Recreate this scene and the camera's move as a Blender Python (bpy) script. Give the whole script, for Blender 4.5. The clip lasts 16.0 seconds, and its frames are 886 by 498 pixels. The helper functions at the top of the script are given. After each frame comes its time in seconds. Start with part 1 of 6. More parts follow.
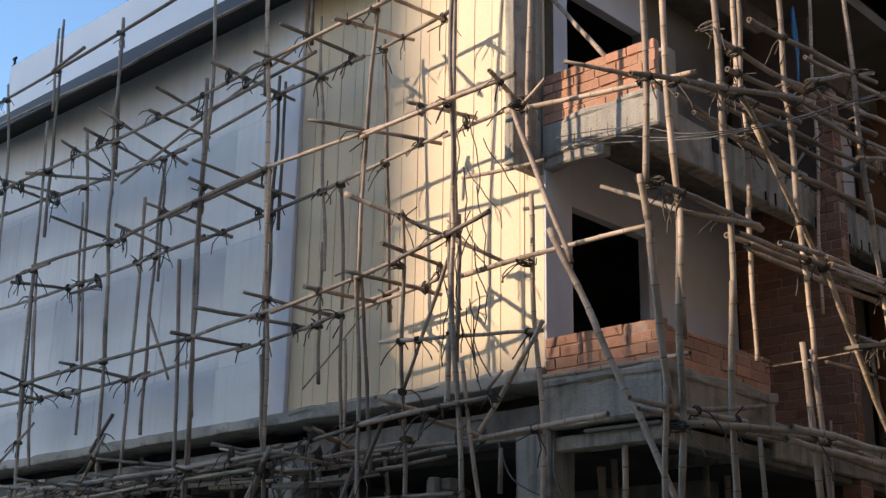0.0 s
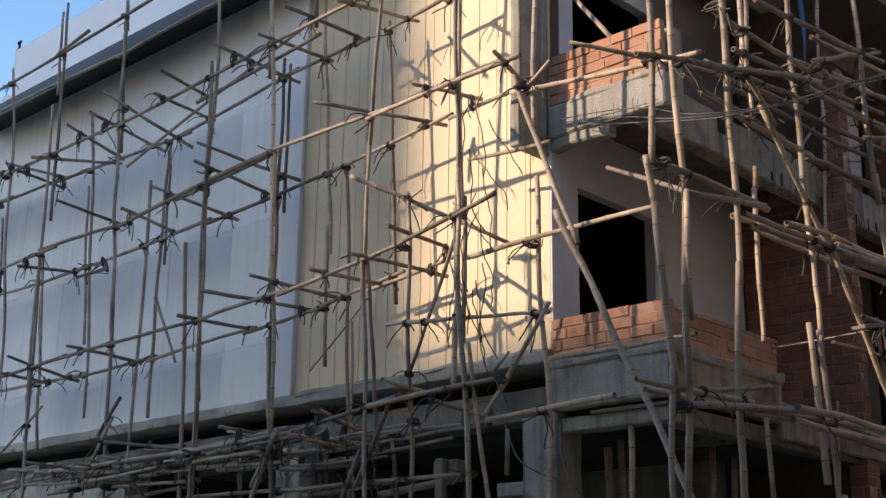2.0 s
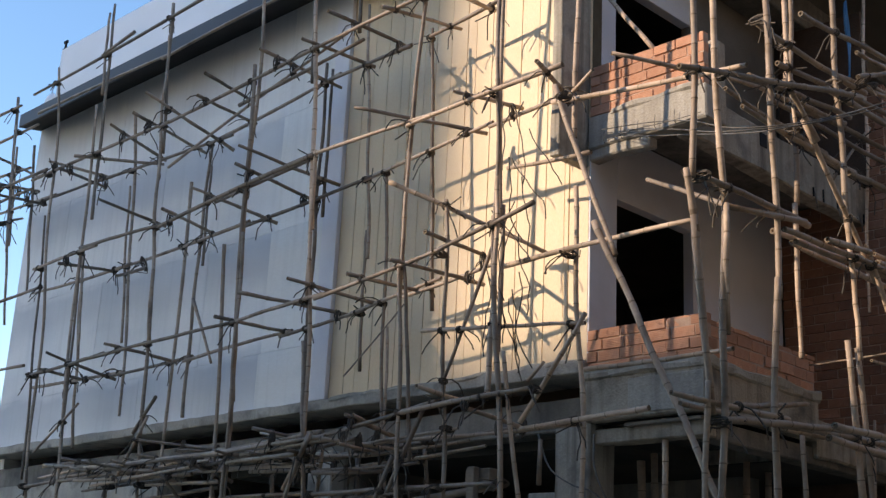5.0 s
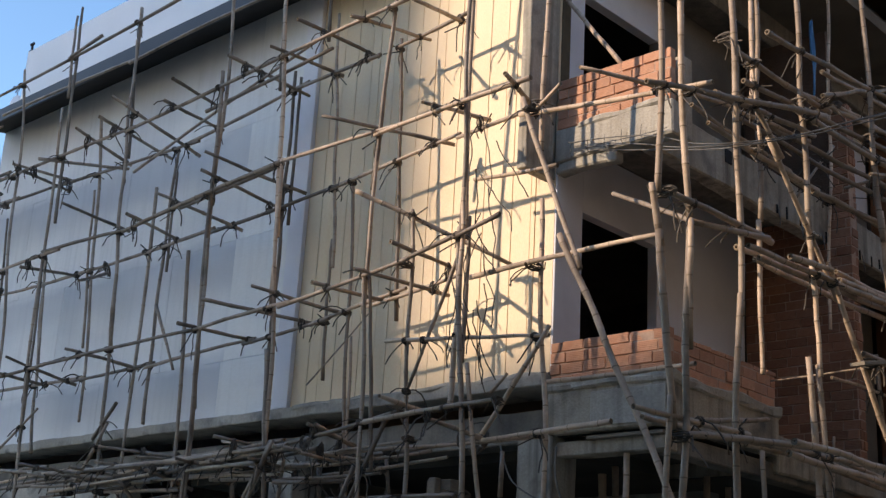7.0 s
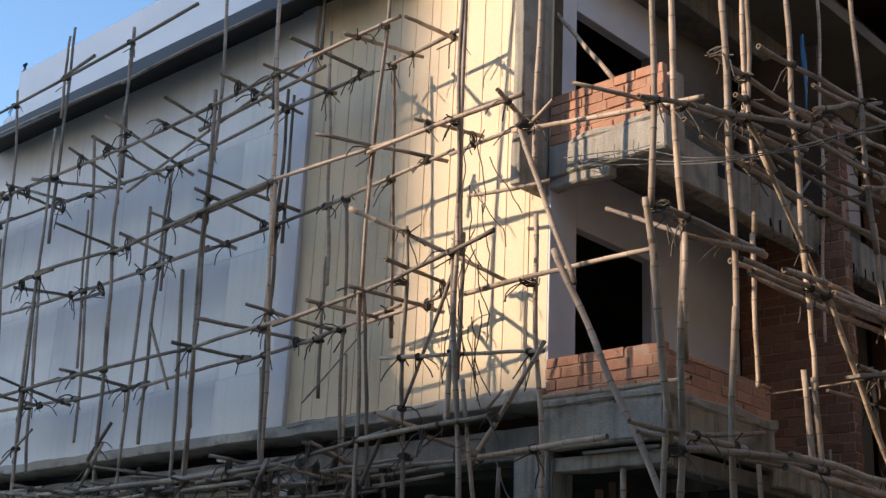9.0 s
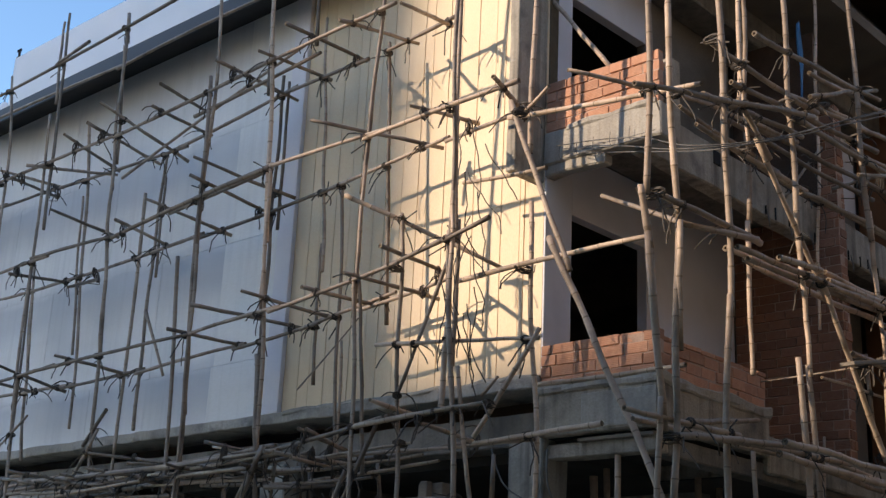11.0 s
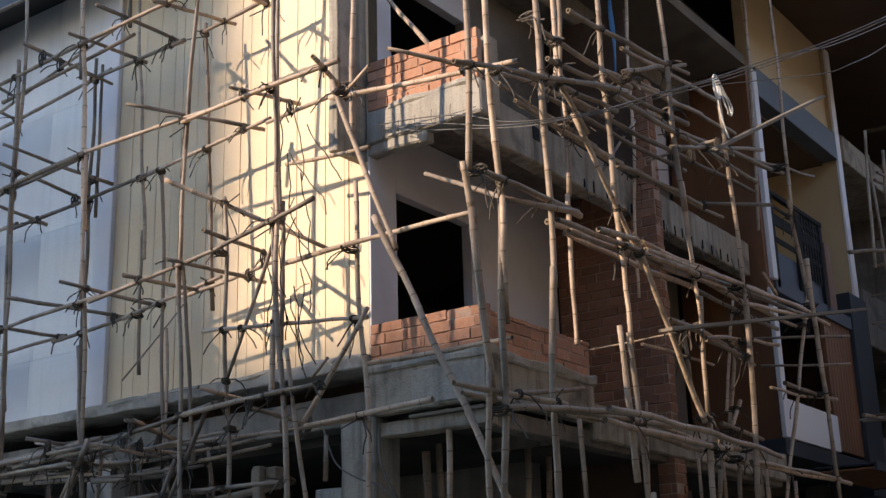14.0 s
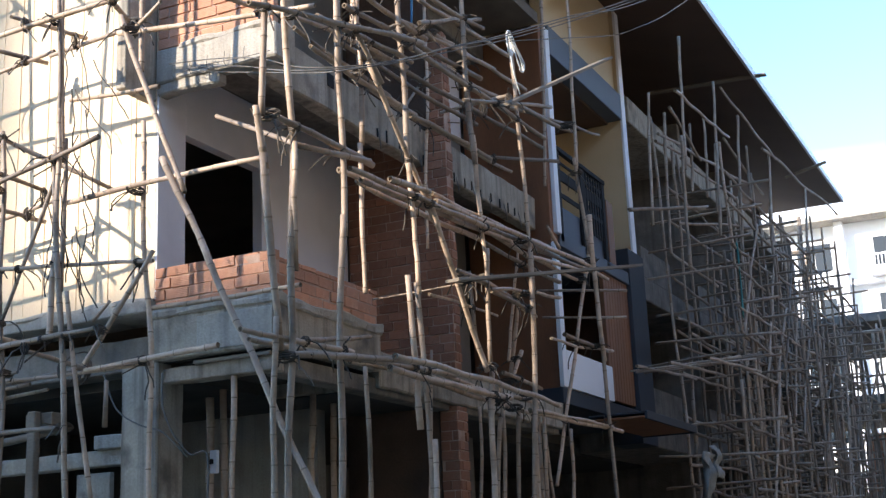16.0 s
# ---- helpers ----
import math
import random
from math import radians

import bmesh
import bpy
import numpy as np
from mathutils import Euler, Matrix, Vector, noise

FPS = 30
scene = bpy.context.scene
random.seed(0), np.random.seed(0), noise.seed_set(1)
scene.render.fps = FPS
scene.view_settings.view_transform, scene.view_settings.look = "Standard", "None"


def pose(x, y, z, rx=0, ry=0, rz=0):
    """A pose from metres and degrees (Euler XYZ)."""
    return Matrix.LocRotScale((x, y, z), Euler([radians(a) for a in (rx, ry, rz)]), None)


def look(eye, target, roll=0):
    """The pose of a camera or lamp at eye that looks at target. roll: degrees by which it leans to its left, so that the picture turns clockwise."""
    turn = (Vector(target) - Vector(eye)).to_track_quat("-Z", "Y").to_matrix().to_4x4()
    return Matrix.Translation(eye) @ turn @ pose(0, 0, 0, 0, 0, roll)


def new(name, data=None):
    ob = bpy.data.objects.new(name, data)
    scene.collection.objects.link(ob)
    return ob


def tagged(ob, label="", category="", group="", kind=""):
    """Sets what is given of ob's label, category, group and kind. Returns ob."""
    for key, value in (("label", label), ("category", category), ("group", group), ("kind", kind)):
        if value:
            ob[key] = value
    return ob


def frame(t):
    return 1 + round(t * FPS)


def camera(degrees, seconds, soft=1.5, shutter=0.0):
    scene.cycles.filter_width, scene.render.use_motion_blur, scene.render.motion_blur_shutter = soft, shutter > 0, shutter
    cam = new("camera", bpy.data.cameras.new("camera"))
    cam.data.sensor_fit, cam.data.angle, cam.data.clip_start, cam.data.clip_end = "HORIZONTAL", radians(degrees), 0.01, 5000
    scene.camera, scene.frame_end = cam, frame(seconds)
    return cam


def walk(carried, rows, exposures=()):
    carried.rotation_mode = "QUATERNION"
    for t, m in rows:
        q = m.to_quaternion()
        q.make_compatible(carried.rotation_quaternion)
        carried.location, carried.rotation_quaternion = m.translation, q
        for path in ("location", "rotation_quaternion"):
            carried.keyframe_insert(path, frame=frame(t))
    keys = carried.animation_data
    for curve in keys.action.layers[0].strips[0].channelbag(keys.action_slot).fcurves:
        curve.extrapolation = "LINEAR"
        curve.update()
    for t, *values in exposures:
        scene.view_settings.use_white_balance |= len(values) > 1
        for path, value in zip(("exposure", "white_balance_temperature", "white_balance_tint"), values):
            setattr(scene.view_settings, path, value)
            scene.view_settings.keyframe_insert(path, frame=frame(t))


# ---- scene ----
cam = camera(38.00, 16.0, 1.4)
EYE = (7.42, -11.27, 1.60)
# seconds, then the camera's turn in degrees (Euler XYZ); it stands in one spot and pans
TURNS = [
    (0.0, 107.77, -1.01, 43.04),
    (0.5, 107.33, -0.93, 42.90),
    (1.0, 106.89, -0.99, 43.04),
    (1.5, 107.09, -0.80, 43.02),
    (2.0, 106.96, -0.84, 43.37),
    (2.5, 106.99, -0.90, 43.66),
    (3.0, 106.65, -1.15, 43.60),
    (3.5, 106.32, -3.71, 43.08),
    (4.0, 107.10, -3.18, 44.13),
    (4.2, 107.25, -2.29, 44.54),
    (6.3, 107.31, -3.91, 44.00),
    (6.5, 107.35, -3.72, 43.58),
    (7.0, 107.82, -3.18, 42.77),
    (7.5, 108.16, -2.73, 42.59),
    (8.0, 108.35, -2.80, 42.73),
    (8.5, 108.57, -2.57, 42.72),
    (11.0, 107.99, -2.61, 42.47),
    (11.5, 107.35, -2.77, 42.60),
    (12.0, 107.46, -3.44, 42.20),
    (12.5, 107.45, -1.60, 41.51),
    (13.0, 107.48, -0.69, 38.57),
    (13.5, 107.33, 0.78, 37.19),
    (14.0, 107.15, 1.56, 35.67),
    (14.5, 106.82, 2.13, 33.18),
    (15.0, 105.78, 2.75, 30.08),
    (15.5, 105.09, 2.20, 28.06),
    (16.0, 104.51, 2.46, 26.24),
]
walk(cam, [(t, pose(*EYE, rx, ry, rz)) for t, rx, ry, rz in TURNS],
     exposures=[(0.0, 1.19, 7500, 18), (12.0, 1.18, 7500, 18), (13.5, 1.32, 7500, 19), (14.5, 1.56, 7500, 19), (15.0, 1.72, 7400, 18), (15.5, 1.99, 6750, 15), (16.0, 2.14, 6400, 13)])

# ---- light ----
SUN_WAY = Vector((0.65, 1.0, -0.5)).normalized()   # the way the sunlight travels
world = bpy.data.worlds.new("world")
scene.world = world
world.use_nodes = True
wn = world.node_tree
sky = wn.nodes.new("ShaderNodeTexSky")
sky.sky_type = "NISHITA"
sky.sun_disc = False
sky.sun_elevation = math.asin(-SUN_WAY.z)
sky.sun_rotation = math.atan2(-SUN_WAY.x, -SUN_WAY.y)
sky.air_density, sky.dust_density, sky.ozone_density = 1.0, 0.12, 1.6
wn.nodes["Background"].inputs[1].default_value = 0.15
coord = wn.nodes.new("ShaderNodeTexCoord")
puff = wn.nodes.new("ShaderNodeTexNoise")
puff.inputs["Scale"].default_value, puff.inputs["Detail"].default_value = 2.6, 7.0
wn.links.new(coord.outputs["Generated"], puff.inputs["Vector"])
cover = wn.nodes.new("ShaderNodeMapRange")
cover.inputs["From Min"].default_value, cover.inputs["From Max"].default_value, cover.inputs["To Max"].default_value = 0.61, 0.77, 0.5
wn.links.new(puff.outputs[0], cover.inputs["Value"])
cloud = wn.nodes.new("ShaderNodeMix")
cloud.data_type = "RGBA"
cloud.inputs[7].default_value = (7.0, 7.0, 7.0, 1)
rise = wn.nodes.new("ShaderNodeSeparateXYZ")
wn.links.new(coord.outputs["Generated"], rise.inputs[0])
low = wn.nodes.new("ShaderNodeMapRange")   # a bank of cloud lies low over the horizon
low.inputs["From Min"].default_value, low.inputs["From Max"].default_value = 0.30, 0.25
wn.links.new(rise.outputs[2], low.inputs["Value"])
heap = wn.nodes.new("ShaderNodeMapRange")
heap.inputs["From Min"].default_value, heap.inputs["From Max"].default_value, heap.inputs["To Max"].default_value = 0.38, 0.52, 0.8
wn.links.new(puff.outputs[0], heap.inputs["Value"])
bank = wn.nodes.new("ShaderNodeMath")
bank.operation = "MULTIPLY"
wn.links.new(heap.outputs[0], bank.inputs[0])
side = wn.nodes.new("ShaderNodeMapRange")   # it thins out to the west
side.inputs["From Min"].default_value, side.inputs["From Max"].default_value = -0.7, -0.4
wn.links.new(rise.outputs[0], side.inputs["Value"])
reach = wn.nodes.new("ShaderNodeMath")
reach.operation = "MULTIPLY"
wn.links.new(low.outputs[0], reach.inputs[0])
wn.links.new(side.outputs[0], reach.inputs[1])
wn.links.new(reach.outputs[0], bank.inputs[1])
both = wn.nodes.new("ShaderNodeMath")
both.operation = "MAXIMUM"
wn.links.new(bank.outputs[0], both.inputs[0])
wn.links.new(cover.outputs[0], both.inputs[1])
wn.links.new(both.outputs[0], cloud.inputs[0])
deep = wn.nodes.new("ShaderNodeHueSaturation")
deep.inputs["Saturation"].default_value, deep.inputs["Value"].default_value = 1.21, 1.0
wn.links.new(sky.outputs[0], deep.inputs["Color"])
wn.links.new(deep.outputs[0], cloud.inputs[6])
wn.links.new(cloud.outputs[2], wn.nodes["Background"].inputs[0])
sun = new("sun", bpy.data.lights.new("sun", "SUN"))
sun.data.energy, sun.data.angle, sun.data.color = 2.12, radians(0.85), (1.0, 0.88, 0.72)
sun.matrix_world = look((0, 0, 40), Vector((0, 0, 40)) + SUN_WAY)


# ---- materials ----
def material(name, base, second, rough=0.8, scale=6.0, grain=60.0, bump=0.15, metal=0.0, stain=None, stain_scale=0.8, per_object=0.0, stretch=(1, 1, 1), streak=0.0):
    """Two colours mixed by a broad noise, fine grain in colour and relief, stains, and a shift of value from object to object."""
    m = bpy.data.materials.new(name)
    m.use_nodes = True
    nt = m.node_tree
    n, ln = nt.nodes, nt.links
    bsdf = n["Principled BSDF"]
    co = n.new("ShaderNodeTexCoord")
    mp = n.new("ShaderNodeMapping")
    mp.inputs["Scale"].default_value = stretch
    ln.new(co.outputs["Object"], mp.inputs[0])

    def nz(sc, detail=4.0):
        t = n.new("ShaderNodeTexNoise")
        t.inputs["Scale"].default_value, t.inputs["Detail"].default_value = sc, detail
        ln.new(mp.outputs[0], t.inputs["Vector"])
        return t

    def ramp(src, lo, hi):
        r = n.new("ShaderNodeMapRange")
        r.inputs["From Min"].default_value, r.inputs["From Max"].default_value = lo, hi
        ln.new(src, r.inputs["Value"])
        return r.outputs[0]

    def mix(fac, a, b, mode="MIX"):
        x = n.new("ShaderNodeMix")
        x.data_type, x.blend_type = "RGBA", mode
        for sock, v in ((x.inputs[0], fac), (x.inputs[6], a), (x.inputs[7], b)):
            if hasattr(v, "is_output"):
                ln.new(v, sock)
            elif isinstance(v, (int, float)):
                sock.default_value = v
            else:
                sock.default_value = (*v, 1)
        return x.outputs[2]

    broad, fine = nz(scale), nz(grain, 3.0)
    col = mix(ramp(broad.outputs[0], 0.35, 0.65), base, second)
    col = mix(0.25, col, fine.outputs[0], "OVERLAY")
    if stain:
        st = nz(stain_scale, 6.0)
        col = mix(ramp(st.outputs[0], 0.52, 0.72), col, stain)
    if streak:
        mp2 = n.new("ShaderNodeMapping")
        mp2.inputs["Scale"].default_value = (3.0, 3.0, 0.12)
        ln.new(co.outputs["Object"], mp2.inputs[0])
        sk = n.new("ShaderNodeTexNoise")
        sk.inputs["Scale"].default_value = 3.0
        sk.inputs["Detail"].default_value = 5.0
        ln.new(mp2.outputs[0], sk.inputs["Vector"])
        dark = n.new("ShaderNodeMapRange")
        dark.inputs["From Min"].default_value, dark.inputs["From Max"].default_value = 0.48, 0.75
        dark.inputs["To Max"].default_value = streak
        ln.new(sk.outputs[0], dark.inputs["Value"])
        col = mix(dark.outputs[0], col, tuple(c * 0.35 for c in base))
    if per_object:
        oi = n.new("ShaderNodeObjectInfo")
        hs = n.new("ShaderNodeHueSaturation")
        v = n.new("ShaderNodeMapRange")
        v.inputs["To Min"].default_value, v.inputs["To Max"].default_value = 1 - per_object, 1 + per_object
        ln.new(oi.outputs["Random"], v.inputs["Value"])
        ln.new(v.outputs[0], hs.inputs["Value"])
        ln.new(col, hs.inputs["Color"])
        col = hs.outputs[0]
    ln.new(col, bsdf.inputs["Base Color"])
    bsdf.inputs["Roughness"].default_value, bsdf.inputs["Metallic"].default_value = rough, metal
    if bump:
        b = n.new("ShaderNodeBump")
        b.inputs["Strength"].default_value, b.inputs["Distance"].default_value = bump, 0.02
        ln.new(fine.outputs[0], b.inputs["Height"])
        ln.new(b.outputs[0], bsdf.inputs["Normal"])
    return m


M_WHITE = material("white_plaster", (0.76, 0.755, 0.735), (0.84, 0.83, 0.80), 0.85, 0.9, 40, 0.08, stain=(0.60, 0.61, 0.63), stain_scale=0.5, stretch=(0.28, 1, 0.8), per_object=0.015, streak=0.14)


def painted_light_bands(m, foot, spacing, grey):
    """Soft bands of light and shade painted into the plaster colour: each is grey at its head and pale at its foot."""
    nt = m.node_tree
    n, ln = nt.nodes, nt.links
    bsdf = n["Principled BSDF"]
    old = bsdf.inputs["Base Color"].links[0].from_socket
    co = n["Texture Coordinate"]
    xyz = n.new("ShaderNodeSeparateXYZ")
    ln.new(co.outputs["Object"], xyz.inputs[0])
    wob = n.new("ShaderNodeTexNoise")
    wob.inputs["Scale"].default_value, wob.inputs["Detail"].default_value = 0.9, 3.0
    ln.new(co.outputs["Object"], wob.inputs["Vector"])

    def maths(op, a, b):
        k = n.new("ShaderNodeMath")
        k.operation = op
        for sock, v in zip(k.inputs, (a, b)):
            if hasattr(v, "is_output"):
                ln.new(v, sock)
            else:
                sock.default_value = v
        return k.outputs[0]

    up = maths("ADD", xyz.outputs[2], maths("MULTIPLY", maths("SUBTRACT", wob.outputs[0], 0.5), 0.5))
    share = maths("FRACT", maths("DIVIDE", maths("SUBTRACT", up, foot), spacing), 0.0)
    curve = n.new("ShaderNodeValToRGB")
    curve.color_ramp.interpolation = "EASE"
    # the dark heads, the top one under the eave, stand for shade
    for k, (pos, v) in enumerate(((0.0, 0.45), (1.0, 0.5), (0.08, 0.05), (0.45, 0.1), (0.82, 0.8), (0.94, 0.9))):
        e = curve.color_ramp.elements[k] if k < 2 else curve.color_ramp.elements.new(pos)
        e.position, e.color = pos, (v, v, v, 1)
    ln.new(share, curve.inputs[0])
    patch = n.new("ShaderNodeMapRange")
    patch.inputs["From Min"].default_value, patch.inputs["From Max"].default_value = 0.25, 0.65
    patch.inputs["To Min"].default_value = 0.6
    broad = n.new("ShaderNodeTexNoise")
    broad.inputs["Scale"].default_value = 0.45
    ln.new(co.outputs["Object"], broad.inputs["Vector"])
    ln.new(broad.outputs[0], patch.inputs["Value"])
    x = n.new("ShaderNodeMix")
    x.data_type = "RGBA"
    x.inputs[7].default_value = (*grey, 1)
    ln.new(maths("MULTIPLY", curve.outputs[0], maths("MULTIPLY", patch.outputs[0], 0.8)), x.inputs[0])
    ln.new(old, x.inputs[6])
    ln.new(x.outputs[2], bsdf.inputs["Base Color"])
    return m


# gable plaster with the bands of light and shade in its colour
M_LIGHT_BANDS = painted_light_bands(material("plaster_with_light_bands", (0.79, 0.785, 0.77), (0.85, 0.845, 0.825), 0.85, 0.9, 40, 0.08, stain=(0.62, 0.63, 0.65), stain_scale=0.5, stretch=(0.28, 1, 0.8), streak=0.16), 5.66, 1.9, (0.46, 0.48, 0.51))
M_GREY_PLASTER = material("grey_skim_plaster", (0.72, 0.71, 0.74), (0.78, 0.77, 0.79), 0.9, 1.2, 50, 0.1, stain=(0.64, 0.63, 0.65))
M_CREAM = material("cream_board", (0.75, 0.575, 0.37), (0.80, 0.625, 0.415), 0.6, 0.7, 90, 0.05, per_object=0.03, stain=(0.66, 0.495, 0.315), stain_scale=0.9, stretch=(1, 1, 0.3))
M_CREAM_PAINT = material("cream_paint", (0.53, 0.40, 0.235), (0.57, 0.44, 0.27), 0.7, 0.8, 60, 0.05)
M_JOINT = material("dark_joint", (0.10, 0.075, 0.045), (0.13, 0.10, 0.06), 0.9)
M_CONCRETE = material("raw_concrete", (0.375, 0.343, 0.29), (0.465, 0.43, 0.37), 0.92, 2.2, 35, 0.6, stain=(0.25, 0.235, 0.21), stain_scale=1.3, streak=0.4)
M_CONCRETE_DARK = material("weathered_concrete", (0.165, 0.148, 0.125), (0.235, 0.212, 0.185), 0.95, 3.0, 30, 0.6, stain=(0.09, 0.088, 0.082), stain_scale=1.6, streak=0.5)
M_BRICK = material("red_brick", (0.52, 0.245, 0.145), (0.60, 0.325, 0.21), 0.9, 5.0, 70, 0.35, per_object=0.22, stain=(0.36, 0.17, 0.105), stain_scale=4.0)
comb = M_BRICK.node_tree
wave = comb.nodes.new("ShaderNodeTexWave")
wave.bands_direction = "Z"
wave.inputs["Scale"].default_value, wave.inputs["Distortion"].default_value = 16.0, 0.6
comb.links.new(comb.nodes["Texture Coordinate"].outputs["Object"], wave.inputs["Vector"])
ridge = comb.nodes.new("ShaderNodeBump")
ridge.inputs["Strength"].default_value, ridge.inputs["Distance"].default_value = 0.35, 0.01
comb.links.new(wave.outputs["Fac"], ridge.inputs["Height"])
comb.links.new(comb.nodes["Bump"].outputs[0], ridge.inputs["Normal"])
comb.links.new(ridge.outputs[0], comb.nodes["Principled BSDF"].inputs["Normal"])
# a darker copy of the red brick, for the cross walls and pier
M_BRICK_DARK = M_BRICK.copy()
M_BRICK_DARK.name = "dull_weathered_brick"
for k in M_BRICK_DARK.node_tree.nodes:
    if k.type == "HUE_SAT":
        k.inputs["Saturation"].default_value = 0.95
darkened = M_BRICK_DARK.node_tree.nodes.new("ShaderNodeMix")
darkened.data_type, darkened.blend_type = "RGBA", "MULTIPLY"
darkened.inputs[0].default_value = 1.0
darkened.inputs[7].default_value = (0.62, 0.56, 0.52, 1)
_skin = M_BRICK_DARK.node_tree.nodes["Principled BSDF"].inputs["Base Color"]
M_BRICK_DARK.node_tree.links.new(_skin.links[0].from_socket, darkened.inputs[6])
M_BRICK_DARK.node_tree.links.new(darkened.outputs[2], _skin)
M_MORTAR = material("mortar", (0.46, 0.29, 0.205), (0.54, 0.38, 0.29), 0.95, 6.0, 50, 0.6)
M_BAMBOO = material("dry_bamboo", (0.39, 0.28, 0.20), (0.53, 0.40, 0.295), 0.6, 2.0, 26, 0.15, per_object=0.35, stain=(0.24, 0.17, 0.11), stain_scale=2.2)
# darker bamboo: the shade on the gable's poles put into the colour
M_BAMBOO_SHADE = material("shade_brown_bamboo", (0.235, 0.175, 0.13), (0.35, 0.275, 0.215), 0.6, 2.0, 26, 0.12, per_object=0.45, stain=(0.11, 0.08, 0.06), stain_scale=2.2)
# grey far poles; also colours in the shade on the upper street poles
M_BAMBOO_GREY = material("weathered_and_shaded_grey_bamboo", (0.27, 0.21, 0.155), (0.40, 0.32, 0.25), 0.7, 2.0, 26, 0.12, per_object=0.4, stain=(0.17, 0.14, 0.11), stain_scale=2.2)
M_NODE = material("bamboo_node", (0.20, 0.145, 0.095), (0.28, 0.205, 0.14), 0.7, 8.0, 40, 0.2, per_object=0.3)
M_PITH = material("bamboo_cut_end", (0.15, 0.11, 0.072), (0.20, 0.15, 0.10), 0.8, 20, 80, 0.1)
M_TIE = material("dark_tie_strip", (0.045, 0.035, 0.028), (0.09, 0.07, 0.05), 0.7, 20, 90, 0.1, per_object=0.3)
M_WIRE = material("grey_cable", (0.10, 0.098, 0.092), (0.16, 0.155, 0.145), 0.6, 9, 50, 0.0)
M_ROPE = material("white_nylon_rope", (0.75, 0.75, 0.72), (0.82, 0.82, 0.80), 0.7, 30, 120, 0.2)
M_FASCIA = material("slate_blue_metal", (0.024, 0.029, 0.037), (0.034, 0.040, 0.050), 0.5, 0.6, 40, 0.03)
M_WHITE_METAL = material("white_metal", (0.70, 0.72, 0.74), (0.76, 0.77, 0.79), 0.45, 0.7, 40, 0.02)
M_SOFFIT = material("brown_soffit_board", (0.075, 0.042, 0.027), (0.095, 0.053, 0.034), 0.65, 1.0, 40, 0.05, stretch=(0.3, 1, 1))
M_WOOD = material("orange_wood_cladding", (0.17, 0.07, 0.032), (0.23, 0.10, 0.045), 0.55, 3.0, 60, 0.08, stretch=(1, 1, 0.15))
M_BLUE = material("slate_paint", (0.075, 0.095, 0.125), (0.09, 0.11, 0.14), 0.6, 0.8, 60, 0.03)
M_NAVY = material("charcoal_paint", (0.022, 0.029, 0.04), (0.03, 0.038, 0.05), 0.7, 0.8, 60, 0.03)
M_PURE = material("fresh_white_paint", (0.78, 0.79, 0.82), (0.82, 0.83, 0.85), 0.6, 0.7, 60, 0.03)
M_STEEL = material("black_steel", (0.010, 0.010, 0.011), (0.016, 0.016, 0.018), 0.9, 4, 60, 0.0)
M_GROUND = material("packed_earth", (0.33, 0.255, 0.17), (0.42, 0.33, 0.225), 0.95, 0.4, 20, 0.6, stain=(0.19, 0.155, 0.12), stain_scale=0.2)
# warm colour chosen for the light it throws back on the street front
M_BUFF_BOUNCE = material("buff_bounce_render", (0.29, 0.235, 0.165), (0.35, 0.285, 0.205), 0.9, 0.8, 30, 0.2, stain=(0.20, 0.16, 0.115), stain_scale=0.4, streak=0.4)
M_PLANK = material("weathered_plank", (0.17, 0.14, 0.108), (0.25, 0.21, 0.165), 0.8, 2.5, 40, 0.2, stretch=(0.4, 0.4, 1))
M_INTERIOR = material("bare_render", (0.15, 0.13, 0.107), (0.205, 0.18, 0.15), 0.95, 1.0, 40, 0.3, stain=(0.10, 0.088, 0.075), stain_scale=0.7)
M_EDGE = material("crumbly_concrete_edge", (0.33, 0.304, 0.263), (0.47, 0.438, 0.385), 0.95, 1.1, 30, 0.8, stain=(0.145, 0.14, 0.13), stain_scale=3.2, streak=0.2)
M_COLUMN = material("streaked_column_concrete", (0.365, 0.325, 0.265), (0.455, 0.412, 0.342), 0.93, 2.0, 35, 0.6, stain=(0.155, 0.14, 0.12), stain_scale=2.4, streak=0.9)
# concrete under the slabs and indoors, its shade put into the dark colour
M_SHADE_DARK = material("shade_dark_concrete", (0.045, 0.043, 0.038), (0.07, 0.066, 0.058), 0.95, 1.2, 40, 0.3, stain=(0.03, 0.03, 0.028), stain_scale=0.9)
M_STAINED = material("drip_stained_concrete", (0.325, 0.278, 0.216), (0.45, 0.395, 0.318), 0.94, 1.6, 35, 0.6, stain=(0.12, 0.11, 0.10), stain_scale=1.9, streak=0.8)
M_FAR = material("far_white_render", (0.74, 0.75, 0.77), (0.80, 0.80, 0.81), 0.8, 0.3, 20, 0.02)
M_CLOTH = material("grubby_cloth", (0.17, 0.18, 0.175), (0.30, 0.31, 0.30), 0.9, 5, 60, 0.2)
M_TEAL = material("teal_net", (0.03, 0.16, 0.16), (0.05, 0.22, 0.21), 0.8, 5, 60, 0.1)
M_TARP = material("blue_tarp_strip", (0.03, 0.16, 0.33), (0.04, 0.20, 0.40), 0.6, 5, 60, 0.1)
M_GLASS = bpy.data.materials.new("dark_window_glass")
M_GLASS.use_nodes = True
_g = M_GLASS.node_tree.nodes["Principled BSDF"]
_g.inputs["Base Color"].default_value = (0.02, 0.025, 0.03, 1)
_g.inputs["Roughness"].default_value = 0.08


